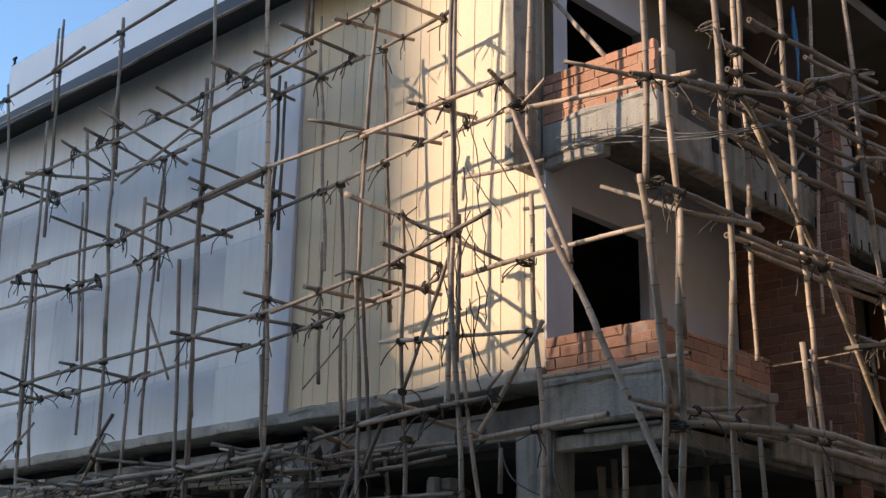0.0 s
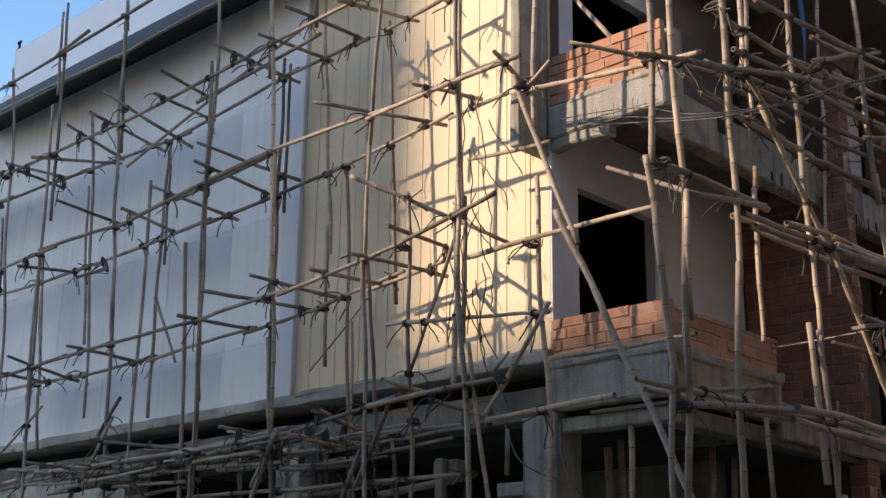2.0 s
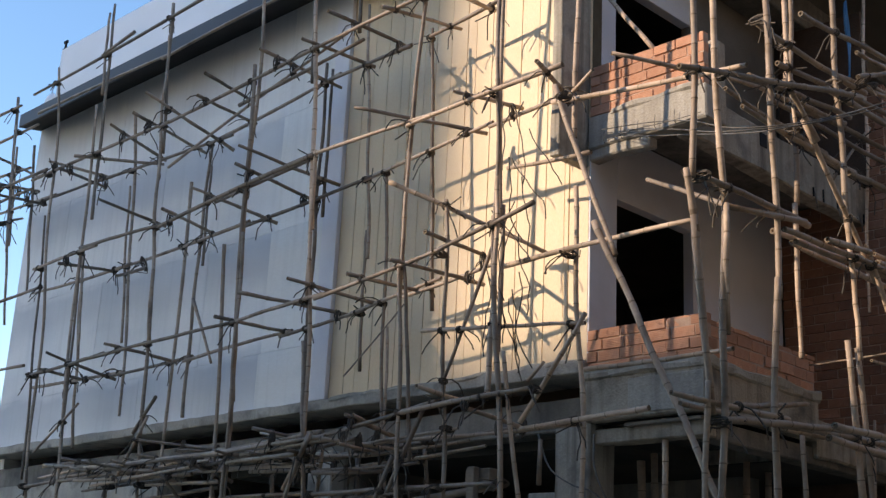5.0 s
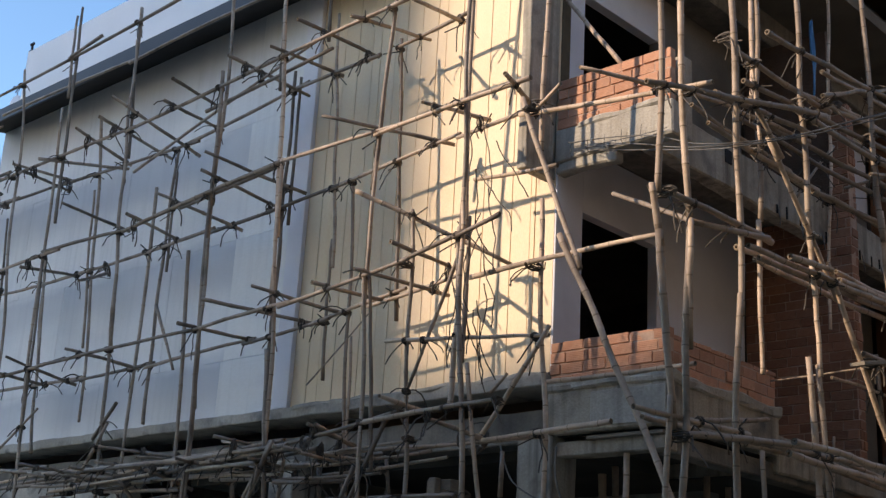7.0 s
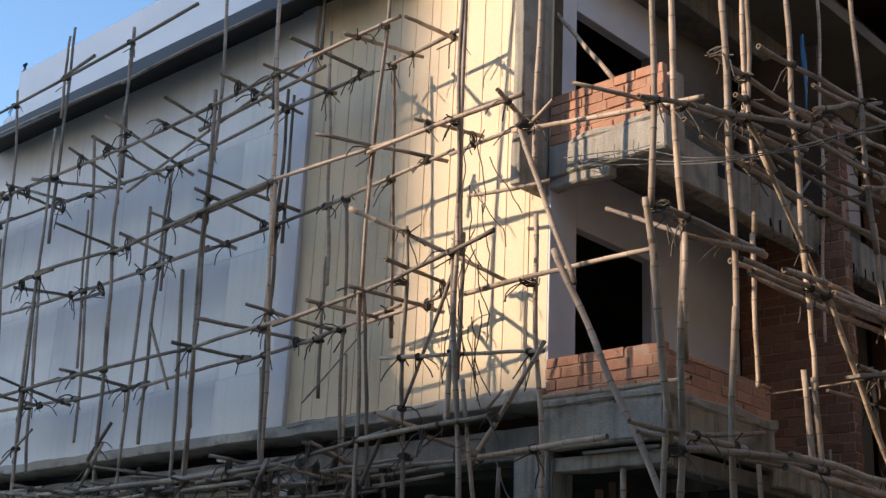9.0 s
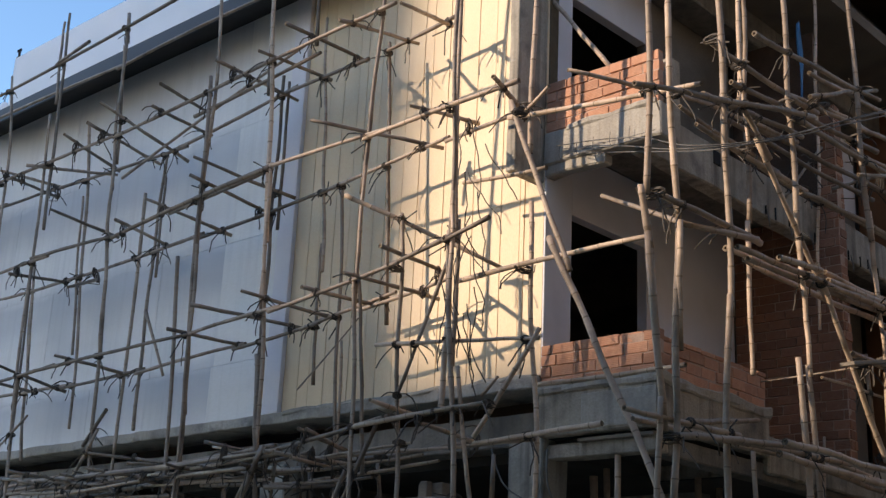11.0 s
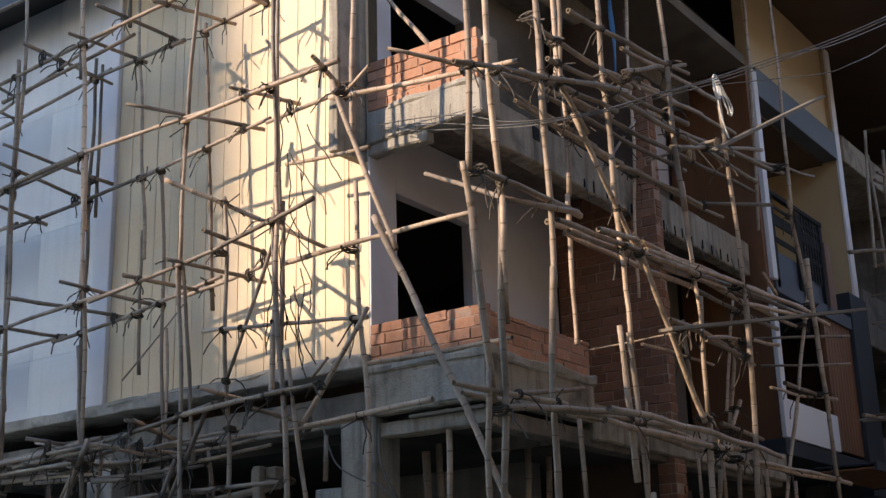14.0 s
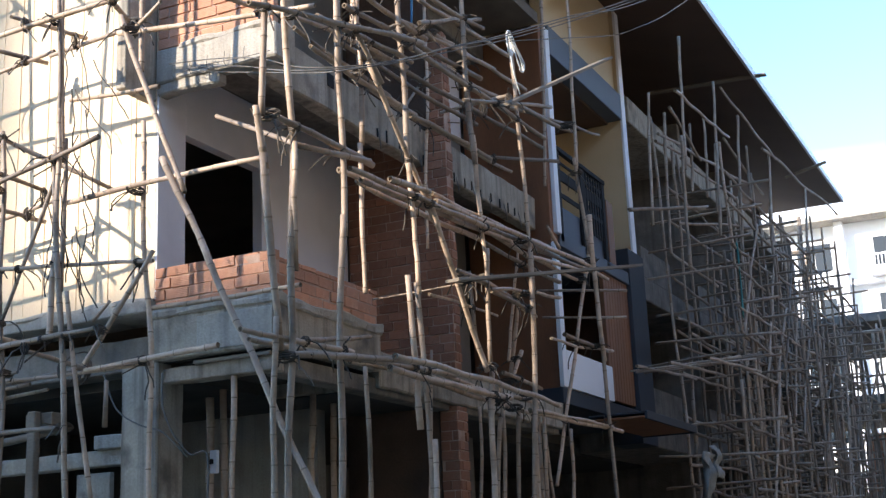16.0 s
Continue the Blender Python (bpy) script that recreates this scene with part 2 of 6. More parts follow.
# ---- building helpers ----
def link(name, verts, faces, mats, parent=None, label="", slots=None, smooth=False):
    me = bpy.data.meshes.new(name)
    me.from_pydata(verts, [], faces)
    for m in mats if isinstance(mats, (list, tuple)) else (mats,):
        me.materials.append(m)
    if slots is not None:
        me.polygons.foreach_set("material_index", slots)
    if smooth:
        me.polygons.foreach_set("use_smooth", [True] * len(me.polygons))
    me.update()
    ob = new(name, me)
    if parent is not None:
        ob.parent = parent
    if label:
        ob["label"] = label
    return ob


def box_data(lo, hi, bevel=0.0, rough=0.0, cuts=0, seed=0):
    """A box with bevelled edges; with cuts its faces are divided and pushed about, for rough-cast edges."""
    bm = bmesh.new()
    bmesh.ops.create_cube(bm, size=1.0)
    size = [max(hi[i] - lo[i], 1e-4) for i in range(3)]
    mid = [(hi[i] + lo[i]) / 2 for i in range(3)]
    for v in bm.verts:
        v.co = Vector([v.co[i] * size[i] + mid[i] for i in range(3)])
    if cuts:
        long_axis = size.index(max(size))
        es = [e for e in bm.edges if abs((e.verts[0].co - e.verts[1].co)[long_axis]) > size[long_axis] * 0.9]
        bmesh.ops.subdivide_edges(bm, edges=es, cuts=cuts, use_grid_fill=True)
    if bevel:
        es = [e for e in bm.edges if len(e.link_faces) == 2 and e.calc_face_angle(0) > 1.0]
        bmesh.ops.bevel(bm, geom=es, offset=bevel, segments=1, affect="EDGES", clamp_overlap=True)
    if rough:
        for v in bm.verts:
            v.co += noise.noise_vector(v.co * 3.1 + Vector((seed, 0, 0))) * rough
    verts = [tuple(v.co) for v in bm.verts]
    bm.verts.index_update()
    faces = [[v.index for v in f.verts] for f in bm.faces]
    bm.free()
    return verts, faces


def box(name, lo, hi, mat, parent=None, bevel=0.008, label="", rough=0.0, cuts=0):
    v, f = box_data(lo, hi, bevel, rough, cuts, len(bpy.data.objects) * 0.37)
    return link(name, v, f, mat, parent, label)


def thing(name, label, category, group="", kind="", at=(0, 0, 0)):
    e = new(name)
    e.location = at
    return tagged(e, label, category, group, kind)


def structure(ob, label):
    return tagged(ob, label, "", "", "structure")


def merge(*datas):
    verts, faces = [], []
    for v, f in datas:
        k = len(verts)
        verts += v
        faces += [[i + k for i in p] for p in f]
    return verts, faces


def tube(points, r, sides=6, closed=False):
    """A tube along points; r is a number or one radius a point."""
    verts, faces = [], []
    pts = [Vector(p) for p in points]
    n = len(pts)
    ref = None
    for i, p in enumerate(pts):
        d = (pts[(i + 1) % n] - pts[i - 1]) if closed else (pts[min(i + 1, n - 1)] - pts[max(i - 1, 0)])
        d.normalize()
        if ref is None:
            ref = d.orthogonal().normalized()
        ref = (ref - d * ref.dot(d)).normalized()
        side = d.cross(ref)
        rr = r[i] if isinstance(r, (list, tuple)) else r
        for k in range(sides):
            a = 2 * math.pi * k / sides
            verts.append(tuple(p + (ref * math.cos(a) + side * math.sin(a)) * rr))
    for i in range(n if closed else n - 1):
        a, b = i * sides, ((i + 1) % n) * sides
        for k in range(sides):
            q = (k + 1) % sides
            faces.append([a + k, a + q, b + q, b + k])
    if not closed:
        faces.append(list(range(sides))[::-1])
        faces.append([(n - 1) * sides + k for k in range(sides)])
    return verts, faces


# ---- bamboo ----
POLES = {}
rng = random.Random(7)


def bamboo_mesh(a, b, r, sides=8):
    """A bamboo culm from a to b: tapered, a little bent, swollen at each node, hollow at the cut ends."""
    a, b = Vector(a), Vector(b)
    way = b - a
    length = way.length
    way.normalize()
    u = way.orthogonal().normalized()
    w = way.cross(u)
    turn, amp = rng.uniform(0, 6.28), length * rng.uniform(0.003, 0.0095)
    wob, ph = rng.uniform(1.5, 3.2), rng.uniform(0, 6.28)
    flip = rng.random() < 0.5
    stops = [(0.0, 1.0, 0)]
    s = rng.uniform(0.08, 0.3)
    gap = rng.uniform(0.24, 0.36)
    while s < length - 0.06:
        stops += [(s - 0.022, 0.97, 0), (s - 0.006, 1.055, 1), (s + 0.008, 1.055, 1), (s + 0.02, 0.99, 0)]
        s += gap * rng.uniform(0.85, 1.15)
    stops.append((length, 1.0, 0))
    verts, faces, slots = [], [], []

    def centre(s):
        q = s / max(length, 0.01)
        bow = math.sin(math.pi * q) * amp
        kink = math.sin(wob * 6.28 * q + ph) * amp * 0.4
        return a + way * s + u * (math.cos(turn) * bow + kink) + w * (math.sin(turn) * bow)

    def ring(s, rad):
        c = centre(s)
        rad *= rng.uniform(0.93, 1.07)
        for k in range(sides):
            ang = 2 * math.pi * k / sides
            verts.append(tuple(c + (u * math.cos(ang) + w * math.sin(ang)) * rad))

    for s, k, _ in stops:
        q = s / length
        taper = (1.08 - 0.2 * q) if flip else (0.88 + 0.2 * q)
        ring(s, r * k * taper)
    for i in range(len(stops) - 1):
        for k in range(sides):
            q = (k + 1) % sides
            faces.append([i * sides + k, i * sides + q, (i + 1) * sides + q, (i + 1) * sides + k])
            slots.append(1 if stops[i][2] and stops[i + 1][2] else 0)
    smooth = len(faces)
    last = (len(stops) - 1) * sides
    for base, s, inward, order in ((0, 0.0, 0.025, -1), (last, length, -0.025, 1)):
        n = len(verts)
        ring(s, r * 0.5)
        ring(s + inward, r * 0.45)
        for k in range(sides):
            q = (k + 1) % sides
            for lo, hi, slot in ((base, n, 2), (n, n + sides, 1)):
                f = [lo + k, lo + q, hi + q, hi + k]
                faces.append(f[::order])
                slots.append(slot)
        f = [n + sides + k for k in range(sides)]
        faces.append(f[::order])
        slots.append(1)
    return verts, faces, slots, smooth


def pole(scaffold, name, a, b, r=0.045, skin=None):
    """One bamboo pole, or a plank, of a scaffold."""
    POLES.setdefault(scaffold.name, []).append((Vector(a), Vector(b), r))
    if name == "plank":
        a, b = Vector(a), Vector(b)
        m = (b - a).to_track_quat("X", "Z").to_matrix()
        v, f = box_data((0, -0.09, -0.02), ((b - a).length, 0.09, 0.02), 0.004, 0.006, 6, len(bpy.data.objects))
        return link("plank", [tuple(a + m @ Vector(p)) for p in v], f, M_PLANK, scaffold, "grey weathered timber plank")
    v, f, s, n = bamboo_mesh(a, b, r)
    ob = link(name, v, f, [skin or M_BAMBOO, M_NODE, M_PITH], scaffold, slots=s)
    ob.data.polygons.foreach_set("use_smooth", [i < n for i in range(len(f))])
    return ob


def nearest(p, q):
    """Where two poles come closest, and how far apart they are there."""
    a, b, _ = p
    c, d, _ = q
    u, v, w = b - a, d - c, a - c
    uu, uv, vv, uw, vw = u.dot(u), u.dot(v), v.dot(v), u.dot(w), v.dot(w)
    den = uu * vv - uv * uv
    if den < 0.06 * uu * vv:
        return None
    s = min(max((uv * vw - vv * uw) / den, 0.0), 1.0)
    t = min(max((uu * vw - uv * uw) / den, 0.0), 1.0)
    return a + u * s, c + v * t


def lash_tail(pts, mid):
    """Adds the loose end of a tie to its points."""
    d = Vector((rng.uniform(-1, 1), rng.uniform(-1, 0.6), rng.uniform(-1.0, 0.5))).normalized()
    size, p = rng.uniform(0.12, 0.42), mid + d * 0.05
    for q in range(5):
        pts.append(p.copy())
        d = (d + Vector((rng.uniform(-0.4, 0.4), rng.uniform(-0.4, 0.4), -0.4))).normalized()
        p = p + d * size / 4


def lash(scaffold, reach=0.2, most=260, tails=2):
    """A tie round every crossing of two poles, with its loose ends."""
    made = []
    ps = POLES[scaffold.name]
    for i in range(len(ps)):
        for j in range(i):
            hit = nearest(ps[i], ps[j])
            if not hit or (hit[0] - hit[1]).length > reach:
                continue
            mid = (hit[0] + hit[1]) / 2
            if any((mid - m).length < 0.22 for m in made) or len(made) >= most:
                continue
            made.append(mid)
            u = (ps[i][1] - ps[i][0]).normalized()
            v = (ps[j][1] - ps[j][0]).normalized()
            n = u.cross(v).normalized()
            half = (hit[0] - hit[1]).length / 2 + max(ps[i][2], ps[j][2]) * 0.9
            strand = [mid + Vector((rng.uniform(-0.2, 0.2), rng.uniform(-0.2, 0.1), rng.uniform(-0.3, 0.12))), mid + n * half * 1.4]
            for along in ((u + v).normalized(), (u - v).normalized()):
                wide = ps[i][2] * 1.6
                for k in range(20):
                    x = k / 8 * 2 * math.pi
                    strand.append(mid + along.cross(n) * (k / 20 - 0.5) * 0.055 + along * math.cos(x) * wide + n * math.sin(x) * (half + 0.006))
            lash_tail(strand, mid)
            datas = [tube(strand, 0.0085, 4)]
            for k in range(rng.randint(1, tails)):
                tail = [mid.copy()]
                lash_tail(tail, mid)
                tv, tf = tube(tail, 0.0075, 4)
                link("tie_end", tv, tf, M_TIE, scaffold)
            vv, ff = merge(*datas)
            link("lashing", vv, ff, M_TIE, scaffold)


# ---- ground and the row of houses: structure ----
structure(box("ground", (-400, -400, -0.5), (400, 400, 0.0), M_GROUND, bevel=0), "packed brown earth of the building site")

# gable wall: white render, then the part that is clad in cream boards
gable = structure(box("wall_gable", (-15.9, 0.07, 4.8), (-6.1, 0.25, 12.0), M_WHITE, bevel=0.01), "white rendered gable wall with faint grey stains and painted light bands")
# panels carry the painted light bands; their stepped edge follows that light
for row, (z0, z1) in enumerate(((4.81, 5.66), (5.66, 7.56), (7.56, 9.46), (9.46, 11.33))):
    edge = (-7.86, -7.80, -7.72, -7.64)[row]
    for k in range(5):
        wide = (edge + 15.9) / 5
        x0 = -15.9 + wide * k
        box("panel", (x0, 0.05 + 0.002 * ((k + row) % 2), z0), (x0 + wide - 0.003, 0.069, z1 - 0.003), M_LIGHT_BANDS, gable, 0.002)
    box("panel", (edge, 0.047, z0), (-6.52, 0.069, z1 - 0.003), M_WHITE, gable, 0.002)
structure(box("wall_gable_backing", (-6.1, 0.09, 4.8), (-1.62, 0.25, 12.0), M_JOINT, bevel=0), "dark backing behind the cream boards")
box("pilaster", (-6.50, -0.02, 4.81), (-6.17, 0.068, 11.9), M_GREY_PLASTER, gable, label="grey flat pilaster strip")
cladding = structure(new("wall_cladding"), "cream fibre-cement boards with dark upright joints")
cx, k = -6.165, 0
BOARDS = (0.30, 0.22, 0.30, 0.30, 0.17)
while cx < -2.25:
    wide = BOARDS[k % 5]
    box("panel", (cx, 0.045 + 0.003 * (k % 2), 4.83), (min(cx + wide, -1.66) - 0.007, 0.088, 12.0), M_CREAM, cladding, 0.003)
    cx += wide
    k += 1
box("panel", (cx, 0.045, 4.83), (-1.93, 0.088, 12.0), M_CREAM, cladding, 0.003)
box("panel", (-1.92, 0.049, 4.83), (-1.63, 0.088, 12.0), M_CREAM, cladding, 0.003)

structure(box("slab_edge", (-16.2, -0.07, 4.65), (-1.62, 0.6, 4.8), M_EDGE, bevel=0.015, rough=0.02, cuts=120), "rough grey concrete floor slab edge")
structure(box("wall_corner_fin", (-1.78, -0.5, 7.18), (-1.64, 0.3, 12.0), M_COLUMN, bevel=0.01, rough=0.018, cuts=40), "bare grey concrete fin wall at the corner")

# roof over the gable: slate fascia, dark soffit climbing to the wall, askew at its far end
def eave_plate(name, section, mat, label):
    """A prism along the gable; section holds (y, z) points, and the far end runs back with y."""
    n = len(section)
    v = [(-15.46 - 0.70 * (y + 0.62) if x is None else x, y, z) for x in (None, -1.7) for y, z in section]
    faces = [list(range(n))[::-1], [n + k for k in range(n)]] + [[k, (k + 1) % n, n + (k + 1) % n, n + k] for k in range(n)]
    return structure(link(name, v, faces, mat), label)


eave_plate("roof_edge_fascia", [(-0.66, 11.05), (-0.62, 11.05), (-0.62, 11.31), (-0.66, 11.31)], M_FASCIA, "slate-blue metal roof fascia")
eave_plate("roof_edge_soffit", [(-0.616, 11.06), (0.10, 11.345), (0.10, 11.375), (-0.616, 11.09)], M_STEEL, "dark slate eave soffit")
eave_plate("roof_sheet", [(-0.616, 11.27), (0.48, 11.54), (0.48, 11.57), (-0.616, 11.30)], M_WHITE_METAL, "pale metal roof sheet")
structure(box("roof_flat", (-16.2, 0.484, 11.5), (-1.7, 29.0, 11.54), M_WHITE_METAL, bevel=0), "pale metal roof sheet behind the parapet")
structure(box("roof_parapet", (-16.45, 0.5, 11.545), (-1.8, 0.7, 13.5), M_WHITE_METAL, bevel=0.02), "white roof parapet wall")

dish = thing("satellite_dish", "small white satellite dish on the far end of the roof", "dish", at=(-16.62, 0.42, 11.6))
ring = []
for k in range(6):
    a = k / 5 * 1.1
    ring.append((0.20 * math.sin(a) * 1.12, 0.16 * math.cos(a)))
dv, df = [], []
for k, (r, d) in enumerate(ring):
    for q in range(16):
        dv.append((r * math.cos(q * math.pi / 8), -d + 0.16, 0.72 + r * math.sin(q * math.pi / 8)))
for k in range(5):
    for q in range(16):
        df.append([k * 16 + q, k * 16 + (q + 1) % 16, (k + 1) * 16 + (q + 1) % 16, (k + 1) * 16 + q])
bowl = link("bowl", dv, df, M_WHITE_METAL, dish, smooth=True)
bowl.modifiers.new("thick", "SOLIDIFY").thickness = 0.012
box("mast", (-0.02, 0.17, 0.0), (0.02, 0.21, 0.75), M_STEEL, dish, 0.004)
box("foot", (-0.08, 0.10, 0.0), (0.6, 0.26, 0.03), M_STEEL, dish, 0.004)
# made-up bracket shape for a dark speck of unknown kind
bracket = thing("roof_speck", "small dark stand-in for an unknown speck on the parapet corner", "bracket", at=(-16.42, 0.56, 13.5))
box("plate", (-0.03, -0.05, 0.0), (0.09, 0.05, 0.015), M_STEEL, bracket, 0.003)
box("stem", (-0.01, -0.02, 0.015), (0.03, 0.02, 0.2), M_STEEL, bracket, 0.004)
box("arm", (-0.07, -0.02, 0.16), (0.07, 0.02, 0.22), M_STEEL, bracket, 0.006)

# slabs and balconies of the two floors
balcony_first = structure(box("slab_balcony_first", (-1.62, 0.0, 4.1), (0.0, 2.35, 4.64), M_STAINED, bevel=0.02, rough=0.015, cuts=12), "bare grey concrete balcony slab and upstand")
# thin dark sheet for the shade under the balcony
box("slab_underside", (-1.6, 0.14, 4.088), (-0.14, 2.3, 4.098), M_SHADE_DARK, balcony_first, 0, "slab underside with its shade coloured dark")
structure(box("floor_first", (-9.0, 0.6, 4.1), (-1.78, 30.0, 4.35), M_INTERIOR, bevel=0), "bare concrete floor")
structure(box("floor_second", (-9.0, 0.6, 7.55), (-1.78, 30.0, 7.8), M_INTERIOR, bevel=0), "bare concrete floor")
balcony_second = structure(box("slab_balcony_second", (-1.62, 0.0, 7.38), (0.05, 0.24, 7.80), M_CONCRETE, bevel=0.02, rough=0.015, cuts=24), "pale concrete edge beam of the second balcony")
box("ledge", (-1.62, 0.03, 7.24), (-0.75, 0.2, 7.378), M_CONCRETE, balcony_second, 0.02, "rough spilled concrete under the beam", rough=0.03, cuts=20)
# deck in darker concrete, for the shade under the balcony
box("deck", (-1.6, 0.24, 7.785), (-0.32, 8.55, 7.82), M_CONCRETE_DARK, balcony_second, 0, "deck underside with its shade coloured dark")
box("return", (-0.12, 0.24, 7.40), (0.04, 0.44, 8.44), M_STAINED, balcony_second, 0.015, "shaded concrete return of the beam", rough=0.01, cuts=8)
lip = structure(new("trim_balcony_lip"), "rough dark mortar lip round the first balcony")
for lo, hi in (((-1.64, -0.022, 4.56), (0.022, 0.06, 4.65)), ((-0.06, 0.06, 4.54), (0.022, 2.38, 4.65))):
    box("lip", lo, hi, M_STAINED, lip, 0.02, rough=0.022, cuts=40)
box("render_patch", (-1.0, -0.014, 4.14), (-0.02, 0.0, 4.53), M_CONCRETE, lip, 0.006, "smooth pale grey render patch", rough=0.006, cuts=12)
box("board", (-1.1, 0.06, 4.02), (-0.1, 0.22, 4.06), M_PLANK, lip, 0.004, "dark formwork board left in the gap")
structure(box("slab_front_first", (-1.62, 2.35, 3.92), (-0.02, 8.55, 4.36), M_STAINED, bevel=0.02, rough=0.02, cuts=30), "stained concrete slab of the street front")
# the shade under the street slab, laid on as a dark sheet
structure(box("ceiling_street", (-1.6, 2.36, 3.905), (-0.36, 8.5, 3.917), M_SHADE_DARK, bevel=0), "underside of the street slab with its shade coloured dark")
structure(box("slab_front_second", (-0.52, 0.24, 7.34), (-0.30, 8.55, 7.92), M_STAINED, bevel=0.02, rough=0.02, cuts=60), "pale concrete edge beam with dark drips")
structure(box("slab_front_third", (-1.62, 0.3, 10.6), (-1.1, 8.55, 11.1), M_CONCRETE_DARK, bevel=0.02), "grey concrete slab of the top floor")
# dark filler stands in for the shade of the gap
structure(box("beam_filler", (-1.62, 0.26, 4.0), (-0.1, 0.5, 4.098), M_SHADE_DARK, bevel=0), "filler coloured dark for the shade in the gap over the beam")
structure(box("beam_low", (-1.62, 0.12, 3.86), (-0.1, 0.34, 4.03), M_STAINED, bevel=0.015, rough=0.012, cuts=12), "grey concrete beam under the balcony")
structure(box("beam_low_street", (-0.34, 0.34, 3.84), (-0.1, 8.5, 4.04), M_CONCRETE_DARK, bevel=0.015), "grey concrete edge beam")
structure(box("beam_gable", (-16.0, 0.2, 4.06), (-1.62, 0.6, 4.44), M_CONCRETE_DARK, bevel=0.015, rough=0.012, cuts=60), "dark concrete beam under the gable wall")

# front wall of the corner house, with a tall opening on each floor
def wall_with_opening(name, x, y0, y1, z0, z1, oy0, oy1, oz1, mat, label, far_mat=None):
    e = structure(new(name), label)
    for lo, hi, m in (((x - 0.15, y0, z0), (x, oy0, z1), mat), ((x - 0.15, oy1, z0), (x, y1, z1), far_mat or mat), ((x - 0.15, oy0, oz1), (x, oy1, z1), mat)):
        box("wall_panel", lo, hi, m, e, 0.006)
    return e


wall_with_opening("wall_front_first", -1.62, 0.25, 4.4, 4.35, 7.784, 0.59, 2.2, 6.93, M_GREY_PLASTER, "smooth grey plastered wall with a dark opening")
structure(box("wall_corner_return", (-1.628, 0.05, 4.81), (-1.6, 0.262, 7.38), M_GREY_PLASTER, bevel=0.004), "grey plastered corner return beside the cladding")
wall_with_opening("wall_front_second", -1.62, 0.25, 4.4, 7.822, 11.2, 0.54, 2.2, 9.9, M_GREY_PLASTER, "grey plastered wall with a dark opening and a darker end", M_INTERIOR)
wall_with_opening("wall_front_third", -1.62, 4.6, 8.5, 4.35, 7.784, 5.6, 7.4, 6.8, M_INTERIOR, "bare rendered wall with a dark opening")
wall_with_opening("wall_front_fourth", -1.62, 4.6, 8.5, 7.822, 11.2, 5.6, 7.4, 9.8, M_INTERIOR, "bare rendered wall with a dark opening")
structure(box("wall_patch", (-1.617, 7.85, 9.1), (-1.6, 8.5, 11.05), M_GREY_PLASTER, bevel=0.004), "pale skim-coated patch of wall")
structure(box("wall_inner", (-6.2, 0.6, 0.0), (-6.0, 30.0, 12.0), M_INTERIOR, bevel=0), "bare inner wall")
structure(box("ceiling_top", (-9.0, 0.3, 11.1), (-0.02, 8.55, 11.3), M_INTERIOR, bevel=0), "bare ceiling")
# the ground-floor ceiling has its shade in the dark colour too
structure(box("ceiling_ground", (-9.0, 0.6, 3.95), (-1.62, 30.0, 4.1), M_SHADE_DARK, bevel=0), "bare concrete ceiling")

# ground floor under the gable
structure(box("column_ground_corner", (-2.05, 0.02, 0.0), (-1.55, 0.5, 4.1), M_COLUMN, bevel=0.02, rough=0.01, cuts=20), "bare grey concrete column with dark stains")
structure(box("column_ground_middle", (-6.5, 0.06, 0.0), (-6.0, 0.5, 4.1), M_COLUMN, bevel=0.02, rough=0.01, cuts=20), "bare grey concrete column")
# a white wall in deep shade, the shade put into a grey colour
structure(box("wall_ground_gable", (-16.0, 0.2, 0.0), (-10.6, 0.35, 4.1), M_EDGE, bevel=0.01), "white rendered ground-floor wall greyed for the shade")
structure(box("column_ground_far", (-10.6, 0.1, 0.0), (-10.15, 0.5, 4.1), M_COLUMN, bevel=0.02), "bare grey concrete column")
# the room's shade is put into this wall's dark colour
structure(box("wall_ground_back", (-16.0, 3.6, 0.0), (-4.3, 3.8, 4.0), M_SHADE_DARK, bevel=0), "bare back wall with its shade coloured dark")
structure(box("wall_ground_room", (-4.3, 3.6, 0.0), (-1.7, 3.8, 3.95), M_CONCRETE, bevel=0), "grey rendered wall of the corner room")
structure(box("wall_ground_sill", (-6.0, 0.2, 0.0), (-2.05, 0.35, 2.6), M_CONCRETE, bevel=0.01), "low grey block wall")
shop = structure(new("wall_ground_street"), "dark bare ground-floor wall with door openings")
for y0, y1 in ((5.6, 6.6), (7.6, 8.6)):
    box("wall_panel", (-1.85, y0, 0.0), (-1.7, y1, 3.95), M_CONCRETE_DARK, shop, 0.006)
for y in (5.6, 7.6):
    box("door_jamb", (-1.86, y - 0.08, 0.0), (-1.66, y, 3.3), M_CONCRETE, shop, 0.006)
# unlit stretches of the cross wall, their shade put into a dark brown
M_SHADE_BROWN = material("shade_brown_wall", (0.095, 0.058, 0.04), (0.14, 0.085, 0.06), 0.95, 3.0, 40, 0.5, stain=(0.06, 0.04, 0.03), stain_scale=1.5)
structure(box("wall_ground_cross", (-1.7, 4.42, 0.0), (-0.26, 4.58, 3.9), M_SHADE_BROWN, bevel=0.006), "unplastered ground-floor cross wall with its shade coloured dark brown")
structure(box("wall_upper_cross", (-1.6, 4.46, 7.83), (-0.27, 4.6, 10.6), M_SHADE_BROWN, bevel=0.006), "unplastered cross wall of the second floor with its shade coloured dark brown")
structure(box("wall_end", (-16.0, 0.25, 0.0), (-15.8, 30, 11.4), M_WHITE, bevel=0), "white end wall")
